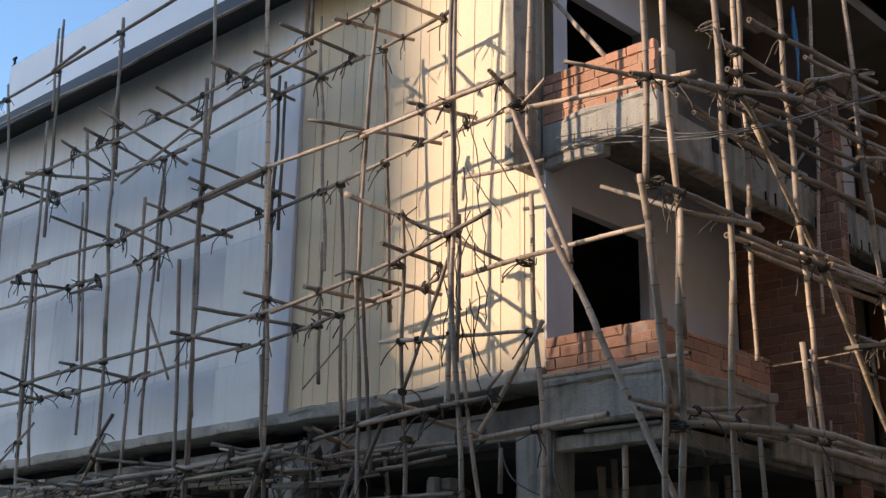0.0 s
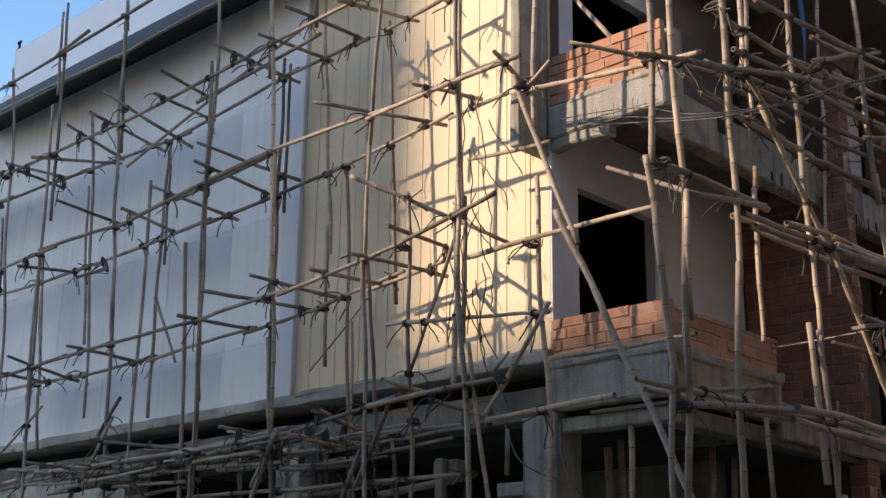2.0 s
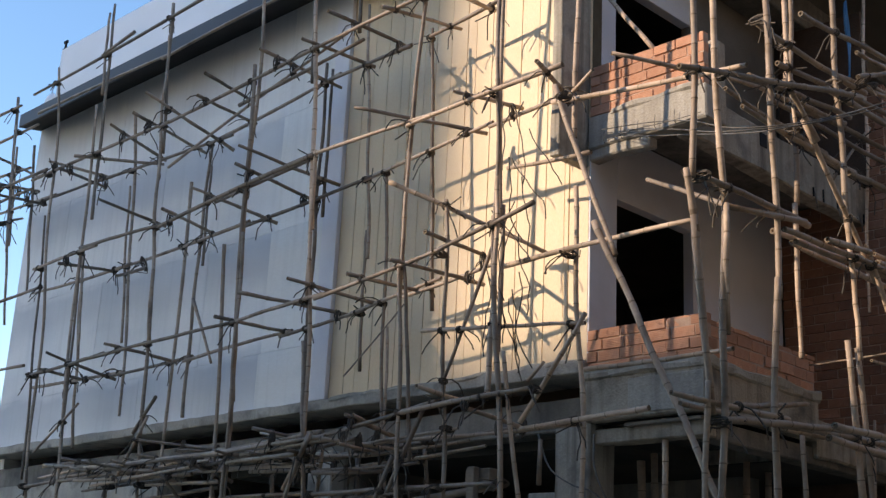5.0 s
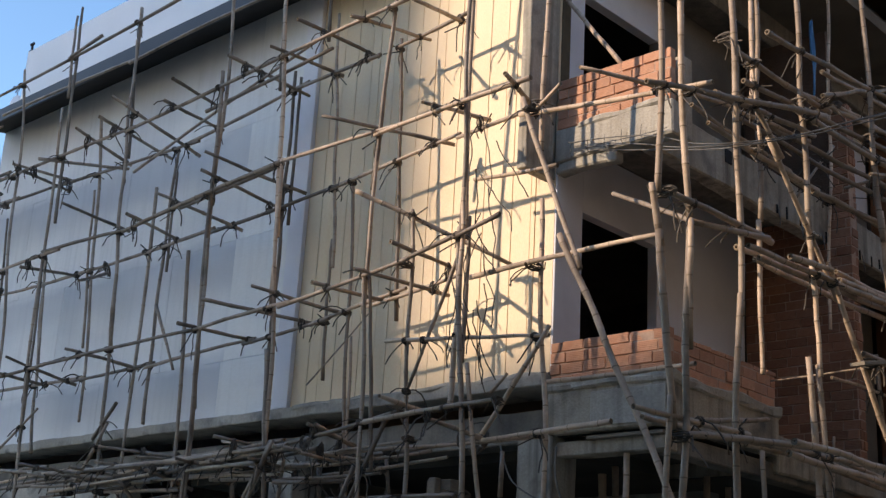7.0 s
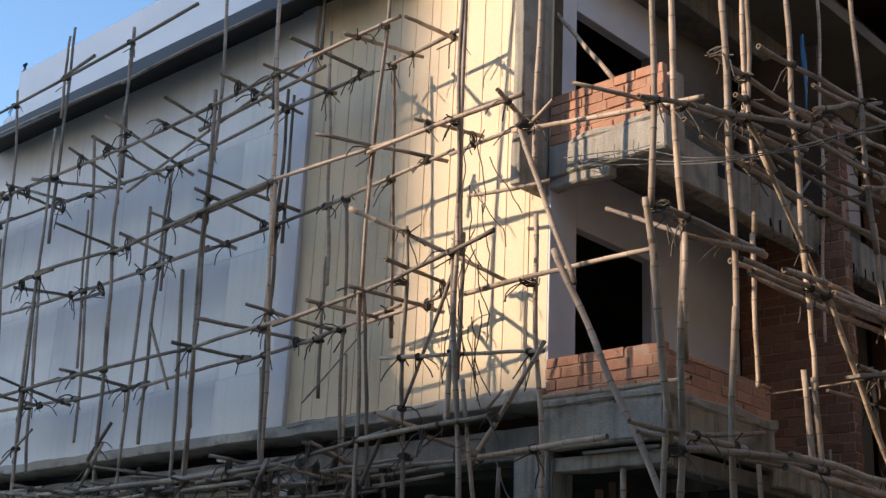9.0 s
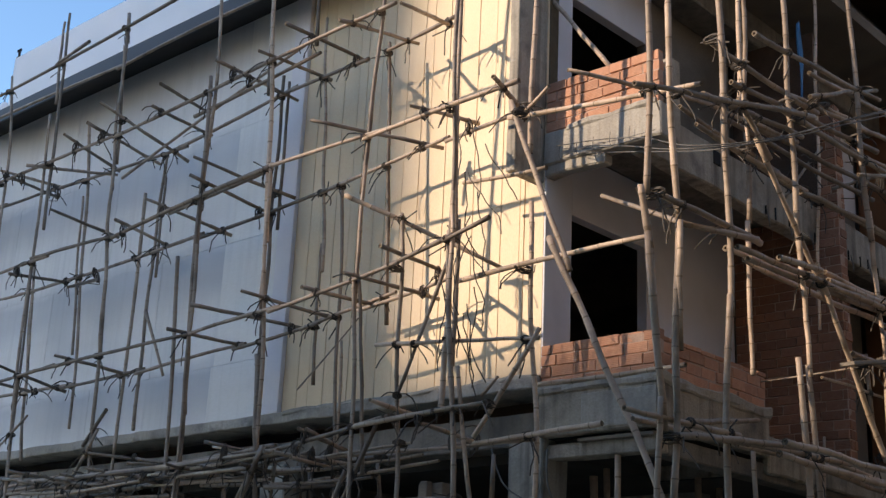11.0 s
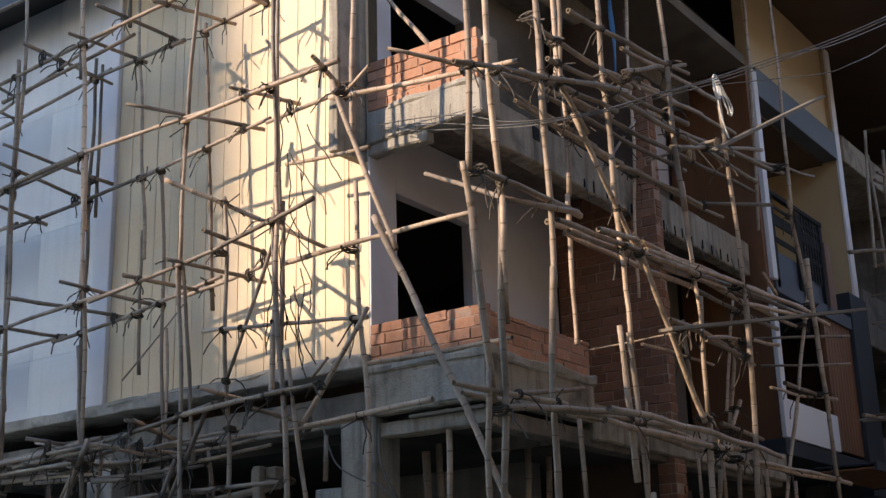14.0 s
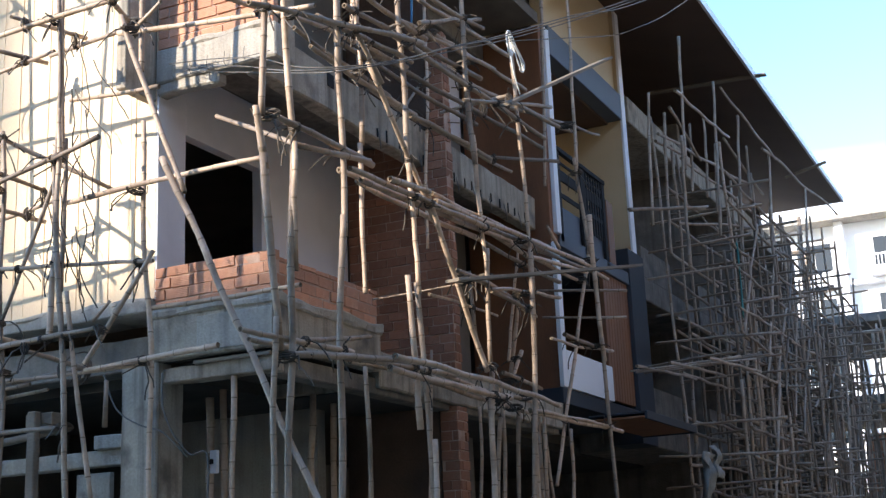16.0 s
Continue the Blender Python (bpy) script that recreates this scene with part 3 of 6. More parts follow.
structure(box("wall_back", (-16.0, 29.8, 0.0), (-1.6, 30, 11.4), M_INTERIOR, bevel=0), "bare back wall")


# ---- brickwork ----
BRICK_MESH = {}


def brick_mesh(w, d, h, clay):
    """A hollow clay brick with combed faces and worn corners."""
    key = (round(w, 3), round(d, 3), round(h, 3), clay.name)
    if key not in BRICK_MESH:
        v, f = box_data((0, 0, 0), (w, d, h), 0.006, 0.004, 1, len(BRICK_MESH))
        me = bpy.data.meshes.new("brick")
        me.from_pydata(v, [], f)
        me.materials.append(clay)
        BRICK_MESH[key] = me
    return BRICK_MESH[key]


def brickwork(parent, at, along, out, length, height, thick=0.1, w=0.31, h=0.132, ragged=0.0, clay=M_BRICK):
    """Courses of bricks from the corner `at`, the way `along`, with their faces to `out`, in front of a mortar core."""
    at, along, out = Vector(at), Vector(along), Vector(out)
    m = Matrix((along, -out, Vector((0, 0, 1)))).transposed().to_4x4()
    core_v, core_f = box_data((0.004, 0.012, 0), (length - 0.004, thick, height - 0.03), 0.004)
    link("mortar", [tuple(at + m @ Vector(p)) for p in core_v], core_f, M_MORTAR, parent)
    z, row, count = 0.0, 0, 0
    while z < height - 0.06:
        x = -(w / 2 if row % 2 else 0.0) - (0.09 if row % 3 == 2 else 0)
        hh = min(h, height - z)
        while x < length - 0.02:
            lo, hi = max(x, 0.0), min(x + w, length)
            if hi - lo > 0.05 and not (ragged and z > height - h - 0.01 and rng.random() < ragged):
                wide = round(hi - lo, 2)
                ob = new("brick", brick_mesh(wide - 0.013, thick, hh - 0.013, clay))
                ob.matrix_basis = Matrix.Translation(at + along * (lo + 0.006) + Vector((0, 0, z + rng.uniform(0.002, 0.009))) + out * rng.uniform(-0.01, 0.012)) @ m @ Matrix.Rotation(rng.uniform(-0.015, 0.015), 4, "Y") @ Matrix.Rotation(rng.uniform(-0.012, 0.012), 4, "Z")
                ob.parent = parent
                count += 1
            x += w
        z += h
        row += 1
    return count


# ---- finished house in the row: white frame, cream fin, slate beam ----
structure(box("floor_finished", (-6.0, 8.55, 4.36), (0.0, 13.4, 4.62), M_NAVY, bevel=0.01), "dark painted balcony floor")
fin = structure(new("wall_white_frame"), "fresh white painted frame of the finished house")
box("frame_upright", (-0.05, 8.55, 4.63), (0.03, 8.74, 7.1), M_PURE, fin)
box("frame_upright", (-0.05, 8.72, 7.3), (0.03, 8.92, 11.1), M_PURE, fin)
box("frame_apron", (-0.12, 8.74, 4.63), (0.03, 11.1, 5.27), M_PURE, fin)
structure(box("wall_finished_side", (-1.6, 8.6, 4.62), (-0.05, 8.9, 11.1), M_WOOD, bevel=0.01), "dark brown timber-clad side wall")
structure(box("wall_fin_cream", (-1.6, 13.0, 7.85), (-0.02, 13.2, 13.12), M_CREAM_PAINT, bevel=0.008), "cream painted fin wall")
structure(box("wall_fin_edge", (-0.02, 12.98, 7.85), (0.03, 13.22, 13.10), M_PURE, bevel=0.004), "pale edge strip of the fin wall")
structure(box("wall_fin_dark", (-0.62, 12.62, 4.0), (0.03, 13.6, 7.85), M_NAVY, bevel=0.01), "charcoal painted pier")
structure(box("wall_fin_wood", (-1.5, 12.7, 4.6), (-0.63, 12.85, 7.85), M_WOOD, bevel=0.01), "orange-brown wood-clad wall")
for y in np.arange(11.2, 12.5, 0.16):
    box("slat", (-0.14, y, 4.7), (-0.06, y + 0.148, 7.2), M_WOOD, fin, 0.006, "orange-brown upright timber slat")
structure(box("beam_slate", (-0.3, 8.92, 10.66), (0.02, 13.0, 11.22), M_BLUE, bevel=0.01), "slate-blue painted roof beam")
structure(box("soffit_finished", (-1.62, 8.92, 10.62), (-0.3, 13.0, 10.7), M_SOFFIT, bevel=0.004), "brown boarded balcony soffit")
structure(box("wall_finished_cream", (-1.7, 8.9, 7.3), (-1.6, 13.0, 12.3), M_CREAM_PAINT, bevel=0), "cream painted front wall")
structure(box("wall_above_beam", (-0.3, 8.92, 11.224), (-0.1, 13.0, 13.16), M_CREAM_PAINT, bevel=0.004), "cream painted wall above the slate beam")
structure(box("slab_finished", (-1.62, 8.9, 7.1), (0.0, 13.0, 7.35), M_BLUE, bevel=0.01), "slate-blue balcony slab")


def window(at, w, h, label):
    """A dark framed window that faces +x."""
    e = thing("window", label, "window", at=at)
    for lo, hi in (((-0.05, 0, 0), (0.03, 0.06, h)), ((-0.05, w - 0.06, 0), (0.03, w, h)), ((-0.05, 0.06, 0), (0.03, w - 0.06, 0.06)), ((-0.05, 0.06, h - 0.06), (0.03, w - 0.06, h)), ((-0.05, w / 2 - 0.03, 0.06), (0.03, w / 2 + 0.03, h - 0.06))):
        box("window_frame", lo, hi, M_STEEL, e, 0.004)
    for y0, y1 in ((0.06, w / 2 - 0.03), (w / 2 + 0.03, w - 0.06)):
        box("pane", (-0.012, y0, 0.06), (-0.004, y1, h - 0.06), M_GLASS, e, 0)
    return e


window((-0.9, 9.0, 5.0), 1.9, 1.9, "black framed window with dark glass")

structure(box("wall_balcony_apron", (-0.12, 8.92, 7.35), (-0.07, 11.5, 7.9), M_BLUE, bevel=0.006), "slate-blue balcony apron behind the railing")
structure(box("wall_balcony_post", (-0.35, 11.62, 7.35), (-0.02, 11.98, 8.62), M_WOOD, bevel=0.01), "dark brown timber-clad balcony post")
rail = thing("balcony_railing", "black steel balcony railing with flat bars", "railing", at=(0, 0, 0))
for y, wide in ((8.95, 0.16), (10.15, 0.26), (11.36, 0.14)):
    box("post", (-0.06, y, 7.2), (0.0, y + wide, 8.9), M_STEEL, rail, 0.003)
box("handrail", (-0.07, 8.95, 8.86), (0.02, 11.5, 8.94), M_STEEL, rail, 0.004)
for z, tall in ((8.35, 0.2), (8.04, 0.09), (8.66, 0.05)):
    box("rail_bar", (-0.05, 9.1, z), (-0.02, 11.36, z + tall), M_STEEL, rail, 0.003)
for y in np.arange(10.5, 11.36, 0.14):
    box("rail_bar", (-0.035, y, 7.7), (-0.015, y + 0.07, 8.86), M_STEEL, rail, 0.002)
for z in (7.8, 7.95, 8.2, 8.6, 8.75):
    box("rail_bar", (-0.045, 10.42, z), (-0.036, 11.36, z + 0.06), M_STEEL, rail, 0.002)

# canopy over the finished house's entrance
can = thing("entrance_canopy", "flat entrance canopy with orange-brown board soffit and dark edge", "canopy")
box("canopy_board", (0.03, 9.6, 4.12), (1.02, 12.6, 4.16), M_WOOD, can)
box("canopy_edge", (1.02, 9.6, 4.1), (1.07, 12.68, 4.24), M_NAVY, can)
box("canopy_edge", (0.03, 12.6, 4.1), (1.02, 12.68, 4.24), M_NAVY, can)
box("canopy_top", (0.03, 9.6, 4.19), (1.018, 12.598, 4.23), M_NAVY, can)

# ---- front roof with its deep brown soffit ----
def roof_front():
    """The front roof: its soffit climbs from the eave to the wall, and its far end runs askew."""
    def plate(name, z0, z1, x0, x1, mat, label):
        f = lambda x: 13.10 - 0.27 * x
        end = lambda x: 29.05 + (2.05 - x)
        v = [(x, y, f(x) + z) for x in (x0, x1) for y in (-0.3, end(x)) for z in (z0, z1)]
        faces = [[0, 1, 3, 2], [6, 7, 5, 4], [0, 4, 5, 1], [2, 3, 7, 6], [0, 2, 6, 4], [1, 5, 7, 3]]
        structure(link(name, v, faces, mat), label)
    plate("roof_front_soffit", 0.0, 0.03, -1.7, 1.98, M_SOFFIT, "dark brown boarded roof soffit")
    plate("roof_front_sheet", 0.034, 0.12, -1.7, 1.98, M_WHITE_METAL, "pale metal roof sheet")
    plate("roof_front_edge", -0.02, 0.15, 1.984, 2.05, M_WHITE_METAL, "white metal roof edge trim")


roof_front()
structure(box("wall_roof_step", (-1.79, 0.3, 10.7), (-1.705, 30.0, 13.62), M_INTERIOR, bevel=0), "bare wall between the two roof levels")

# ---- further houses of the row: slabs, cross walls and piers up to the roof's end ----
for k, y in enumerate((13.6, 18.0, 22.4, 26.8)):
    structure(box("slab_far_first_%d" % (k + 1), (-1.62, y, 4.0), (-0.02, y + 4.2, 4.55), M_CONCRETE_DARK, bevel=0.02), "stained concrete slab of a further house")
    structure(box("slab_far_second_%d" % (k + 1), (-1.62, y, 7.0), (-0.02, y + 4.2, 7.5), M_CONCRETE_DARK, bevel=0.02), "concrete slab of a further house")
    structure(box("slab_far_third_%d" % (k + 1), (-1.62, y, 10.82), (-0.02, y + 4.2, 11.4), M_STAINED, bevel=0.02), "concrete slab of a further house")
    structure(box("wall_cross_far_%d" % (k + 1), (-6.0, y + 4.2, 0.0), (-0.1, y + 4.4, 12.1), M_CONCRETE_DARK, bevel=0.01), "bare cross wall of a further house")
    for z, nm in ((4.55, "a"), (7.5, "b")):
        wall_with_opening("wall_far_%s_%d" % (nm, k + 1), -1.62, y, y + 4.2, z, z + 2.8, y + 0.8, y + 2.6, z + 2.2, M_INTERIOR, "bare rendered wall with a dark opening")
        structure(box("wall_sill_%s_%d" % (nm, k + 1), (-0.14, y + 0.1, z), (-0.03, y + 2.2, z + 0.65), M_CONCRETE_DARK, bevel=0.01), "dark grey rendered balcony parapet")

# ---- far white apartment building ----
far = thing("apartment_building", "distant white apartment building with balconies and dark windows", "building")
box("wall", (-30, 60.0, 0), (20, 72, 19.7), M_FAR, far)
box("roof", (-31, 58.6, 19.7), (21, 73, 20.0), M_CONCRETE, far, label="grey flat roof slab")
for k in range(12):
    box("pilaster", (-27.3 + k * 4.1, 59.2, 0.0), (-26.85 + k * 4.1, 60.0, 19.7), M_FAR, far, 0.02)
for fl in range(6):
    z = 1.2 + fl * 3.1
    for k in range(11):
        x = -25.5 + k * 4.1
        w = box("window", (x, 59.94, z + 0.4), (x + 2.0, 60.0, z + 2.1), M_PURE, far, 0.01)
        box("pane", (x + 0.08, 59.92, z + 0.48), (x + 0.96, 59.936, z + 2.02), M_GLASS, w, 0)
        box("pane", (x + 1.04, 59.92, z + 0.48), (x + 1.92, 59.936, z + 2.02), M_GLASS, w, 0)
    box("ledge", (-30, 59.4, z - 0.55), (20, 60, z - 0.3), M_FAR, far, 0.02)
    for k in range(6):
        x = -25.6 + k * 8.2
        bal = box("balcony", (x, 58.8, z - 0.3), (x + 2.2, 60, z - 0.12), M_FAR, far, 0.02)
        for q in range(12):
            box("baluster", (x + 0.05 + q * 0.19, 58.82, z - 0.12), (x + 0.10 + q * 0.19, 58.87, z + 0.8), M_PURE, bal, 0)
        box("handrail", (x, 58.8, z + 0.8), (x + 2.2, 58.9, z + 0.88), M_PURE, bal, 0)

# a building across the road behind the viewer, whose shadow lies on the gable
shade = thing("apartment_block", "plain rendered apartment block across the road", "building")
box("wall", (-80.0, -55.0, 0.0), (-39.6, -45.0, 42.0), M_WHITE, shade, 0.02)
box("lower_wing", (-39.6, -46.2, 0.0), (-28.9, -45.02, 27.6), M_WHITE, shade, 0.02)
box("low_block", (-28.89, -46.2, 0.0), (-24.0, -45.02, 26.7), M_WHITE, shade, 0.02)
# unseen block, added to keep low sky light out of the recesses
south = thing("sky_block_south", "unseen block added behind the viewer to hold back sky light", "building")
box("wall", (-8.5, -32.0, 0.0), (40.0, -20.0, 16.0), M_CONCRETE_DARK, south, 0.02)
box("roof", (-8.9, -32.4, 16.0), (40.4, -19.6, 16.3), M_FASCIA, south, 0.02)
# unseen walls, added to block sky and bounce warm light at the houses
street = thing("sky_block_street", "unseen walls added across the street to dim and warm its light", "building")
box("wall", (10.6, -19.5, 0.0), (22.0, 9.0, 15.0), M_BUFF_BOUNCE, street, 0.02)
box("roof", (10.2, -19.55, 15.0), (22.4, 9.4, 15.3), M_FASCIA, street, 0.02)
box("wall", (10.6, 9.02, 0.0), (22.0, 60.0, 14.0), M_CONCRETE_DARK, street, 0.02)
box("roof", (10.2, 9.42, 14.0), (22.4, 60.4, 14.3), M_FASCIA, street, 0.02)

# ---- scaffolds ----
left_scaffold = thing("bamboo_scaffold", "tied bamboo scaffold of dry grey-brown poles along the gable", "scaffold", "bamboo scaffolds")
pole(left_scaffold, "standard", (-11.07, -1.30, 12.01), (-10.89, -1.30, 8.03), 0.027, M_BAMBOO_SHADE)
pole(left_scaffold, "standard", (-11.20, -1.30, 10.15), (-10.58, -1.30, 0.00), 0.027, M_BAMBOO_SHADE)
pole(left_scaffold, "standard", (-12.70, -0.40, 8.12), (-12.17, -0.40, 4.50), 0.027, M_BAMBOO_SHADE)
pole(left_scaffold, "standard", (-12.74, -1.30, 11.30), (-11.58, -1.30, 0.00), 0.027, M_BAMBOO_SHADE)
pole(left_scaffold, "standard", (-9.17, -1.30, 11.38), (-8.93, -1.30, 8.71), 0.027, M_BAMBOO_SHADE)
pole(left_scaffold, "standard", (-9.09, -1.35, 10.76), (-8.71, -1.30, 5.66), 0.027, M_BAMBOO_SHADE)
pole(left_scaffold, "standard", (-8.81, -1.30, 6.57), (-8.31, -1.30, 0.00), 0.027, M_BAMBOO_SHADE)
pole(left_scaffold, "standard", (-11.46, -0.40, 10.38), (-10.78, -0.40, 4.92), 0.027, M_BAMBOO_SHADE)
pole(left_scaffold, "standard", (-9.45, -0.40, 8.62), (-9.51, -0.40, 0.00), 0.027, M_BAMBOO_SHADE)
pole(left_scaffold, "standard", (-8.99, -0.40, 9.19), (-9.00, -0.40, 4.74), 0.027, M_BAMBOO_SHADE)
pole(left_scaffold, "standard", (-6.79, -1.30, 13.04), (-6.66, -1.30, 6.00), 0.027, M_BAMBOO_SHADE)
pole(left_scaffold, "standard", (-6.69, -1.36, 9.52), (-6.49, -1.26, 0.00), 0.027, M_BAMBOO_SHADE)
pole(left_scaffold, "standard", (-6.72, -1.25, 6.99), (-6.57, -1.25, 4.61), 0.027, M_BAMBOO_SHADE)
pole(left_scaffold, "standard", (-7.32, -1.10, 6.98), (-6.64, -1.10, 0.00), 0.027, M_BAMBOO_SHADE)
pole(left_scaffold, "standard", (-5.64, -1.30, 13.14), (-5.12, -1.30, 6.72), 0.030)
pole(left_scaffold, "standard", (-5.09, -1.36, 7.80), (-5.12, -1.30, 5.74), 0.027, M_BAMBOO_SHADE)
pole(left_scaffold, "standard", (-5.14, -1.30, 6.96), (-4.46, -1.30, 0.00), 0.030)
pole(left_scaffold, "standard", (-6.19, -0.40, 9.75), (-6.14, -0.40, 4.68), 0.027, M_BAMBOO_SHADE)
pole(left_scaffold, "standard", (-5.56, -0.40, 11.06), (-5.53, -0.40, 10.04), 0.027, M_BAMBOO_SHADE)
pole(left_scaffold, "standard", (-5.36, -0.40, 10.43), (-5.01, -0.40, 6.53), 0.023, M_BAMBOO_SHADE)
pole(left_scaffold, "standard", (-5.12, -0.36, 6.96), (-5.08, -0.36, 5.01), 0.023, M_BAMBOO_SHADE)
pole(left_scaffold, "standard", (-4.73, -0.40, 7.67), (-4.30, -0.40, 0.00), 0.023, M_BAMBOO_SHADE)
pole(left_scaffold, "standard", (-3.05, -1.30, 11.90), (-3.38, -1.30, 7.01), 0.027, M_BAMBOO_SHADE)
pole(left_scaffold, "standard", (-3.35, -1.30, 7.37), (-3.37, -1.30, 5.45), 0.027, M_BAMBOO_SHADE)
pole(left_scaffold, "standard", (-3.33, -1.36, 5.98), (-2.98, -1.23, 0.00), 0.027, M_BAMBOO_SHADE)
pole(left_scaffold, "standard", (-4.00, -0.40, 9.61), (-3.74, -0.40, 5.62), 0.027, M_BAMBOO_SHADE)
pole(left_scaffold, "standard", (-2.77, -1.20, 6.66), (-2.51, -1.20, 0.00), 0.027, M_BAMBOO_SHADE)
pole(left_scaffold, "standard", (-2.05, -1.30, 11.78), (-1.88, -1.30, 6.05), 0.027, M_BAMBOO_SHADE)
pole(left_scaffold, "standard", (-2.02, -1.20, 11.82), (-1.90, -1.20, 6.14), 0.027, M_BAMBOO_SHADE)
pole(left_scaffold, "standard", (-1.80, -1.36, 6.68), (-1.91, -1.30, 4.20), 0.030)
pole(left_scaffold, "standard", (-1.91, -1.30, 6.25), (-1.35, -1.30, 0.00), 0.030)
pole(left_scaffold, "standard", (-1.89, -1.15, 6.42), (-1.86, -1.20, 4.71), 0.027, M_BAMBOO_SHADE)
pole(left_scaffold, "standard", (-1.69, -1.30, 4.67), (-1.08, -0.98, 0.00), 0.027)
pole(left_scaffold, "standard", (-0.97, -0.90, 11.43), (-1.10, -0.90, 7.12), 0.030)
pole(left_scaffold, "standard", (-1.08, -0.90, 6.54), (-0.87, -0.90, 0.00), 0.027)
pole(left_scaffold, "ledger", (-13.47, -1.38, 10.94), (-7.35, -1.38, 11.14), 0.027, M_BAMBOO_SHADE)
pole(left_scaffold, "ledger", (-11.10, -1.40, 11.00), (-10.11, -1.40, 11.13), 0.027, M_BAMBOO_SHADE)
pole(left_scaffold, "ledger", (-14.49, -0.74, 11.07), (-9.92, -0.74, 10.95), 0.026, M_BAMBOO_SHADE)
pole(left_scaffold, "ledger", (-10.26, -0.74, 10.93), (-6.38, -0.74, 10.99), 0.026, M_BAMBOO_SHADE)
pole(left_scaffold, "ledger", (-13.02, -1.38, 9.17), (-8.75, -1.38, 9.17), 0.027, M_BAMBOO_SHADE)
pole(left_scaffold, "ledger", (-8.98, -1.38, 9.15), (-5.17, -1.38, 9.35), 0.027, M_BAMBOO_SHADE)
pole(left_scaffold, "ledger", (-5.34, -1.38, 9.33), (-2.91, -1.38, 9.42), 0.027, M_BAMBOO_SHADE)
pole(left_scaffold, "ledger", (-14.53, -0.48, 9.33), (-12.23, -0.48, 9.29), 0.027, M_BAMBOO_SHADE)
pole(left_scaffold, "ledger", (-12.61, -0.48, 9.28), (-8.31, -0.48, 9.13), 0.027, M_BAMBOO_SHADE)
pole(left_scaffold, "ledger", (-9.40, -0.90, 8.71), (-4.66, -1.20, 9.53), 0.022, M_BAMBOO_SHADE)
pole(left_scaffold, "ledger", (-8.76, -0.48, 9.15), (-5.78, -0.48, 9.44), 0.027, M_BAMBOO_SHADE)
pole(left_scaffold, "ledger", (-6.03, -0.48, 9.40), (-4.31, -0.48, 9.43), 0.027, M_BAMBOO_SHADE)
pole(left_scaffold, "ledger", (-3.98, -0.48, 9.44), (-2.69, -0.48, 9.56), 0.027, M_BAMBOO_SHADE)
pole(left_scaffold, "ledger", (-7.16, -1.22, 9.06), (-4.45, -1.22, 9.27), 0.027, M_BAMBOO_SHADE)
pole(left_scaffold, "ledger", (-12.48, -1.38, 7.43), (-10.47, -1.38, 7.49), 0.027, M_BAMBOO_SHADE)
pole(left_scaffold, "ledger", (-11.00, -1.38, 7.53), (-8.47, -1.38, 7.46), 0.027, M_BAMBOO_SHADE)
pole(left_scaffold, "ledger", (-8.69, -1.38, 7.45), (-5.10, -1.38, 7.74), 0.033)
pole(left_scaffold, "ledger", (-7.47, -1.25, 7.61), (-5.21, -1.25, 7.78), 0.027, M_BAMBOO_SHADE)
pole(left_scaffold, "ledger", (-5.23, -1.38, 7.75), (-2.69, -1.38, 7.72), 0.027, M_BAMBOO_SHADE)
pole(left_scaffold, "ledger", (-3.33, -1.38, 7.69), (-0.88, -1.38, 7.77), 0.030)
pole(left_scaffold, "ledger", (-14.17, -0.48, 7.48), (-10.86, -0.48, 7.47), 0.027, M_BAMBOO_SHADE)
pole(left_scaffold, "ledger", (-11.34, -0.48, 7.45), (-7.66, -0.48, 7.57), 0.027, M_BAMBOO_SHADE)
pole(left_scaffold, "ledger", (-7.82, -0.48, 7.51), (-4.92, -0.48, 7.67), 0.027, M_BAMBOO_SHADE)
pole(left_scaffold, "ledger", (-5.17, -0.48, 7.64), (-2.73, -0.48, 7.88), 0.027, M_BAMBOO_SHADE)
pole(left_scaffold, "ledger", (-2.78, -0.50, 7.82), (-1.34, -0.70, 7.79), 0.027, M_BAMBOO_SHADE)
pole(left_scaffold, "ledger", (-1.21, -1.15, 7.49), (1.46, -1.45, 7.04), 0.030)
pole(left_scaffold, "ledger", (-2.36, -0.60, 7.14), (-1.09, -0.60, 7.04), 0.027)
pole(left_scaffold, "ledger", (-12.01, -1.38, 5.56), (-9.82, -1.38, 5.65), 0.027, M_BAMBOO_SHADE)
pole(left_scaffold, "ledger", (-10.57, -1.38, 5.61), (-6.48, -1.38, 5.67), 0.027, M_BAMBOO_SHADE)
pole(left_scaffold, "ledger", (-6.76, -1.38, 5.65), (-4.63, -1.38, 5.77), 0.027, M_BAMBOO_SHADE)
pole(left_scaffold, "ledger", (-4.87, -1.38, 5.73), (-2.60, -1.38, 5.98), 0.027, M_BAMBOO_SHADE)
pole(left_scaffold, "ledger", (-3.23, -1.38, 5.89), (-1.77, -1.38, 6.15), 0.027, M_BAMBOO_SHADE)
pole(left_scaffold, "ledger", (-1.92, -1.38, 6.11), (-1.24, -1.38, 6.25), 0.027, M_BAMBOO_SHADE)
pole(left_scaffold, "ledger", (-13.71, -0.48, 5.67), (-10.68, -0.48, 5.62), 0.027, M_BAMBOO_SHADE)
pole(left_scaffold, "ledger", (-11.08, -0.48, 5.59), (-8.79, -0.48, 5.64), 0.027, M_BAMBOO_SHADE)
pole(left_scaffold, "ledger", (-9.02, -0.48, 5.59), (-6.41, -0.48, 5.72), 0.027, M_BAMBOO_SHADE)
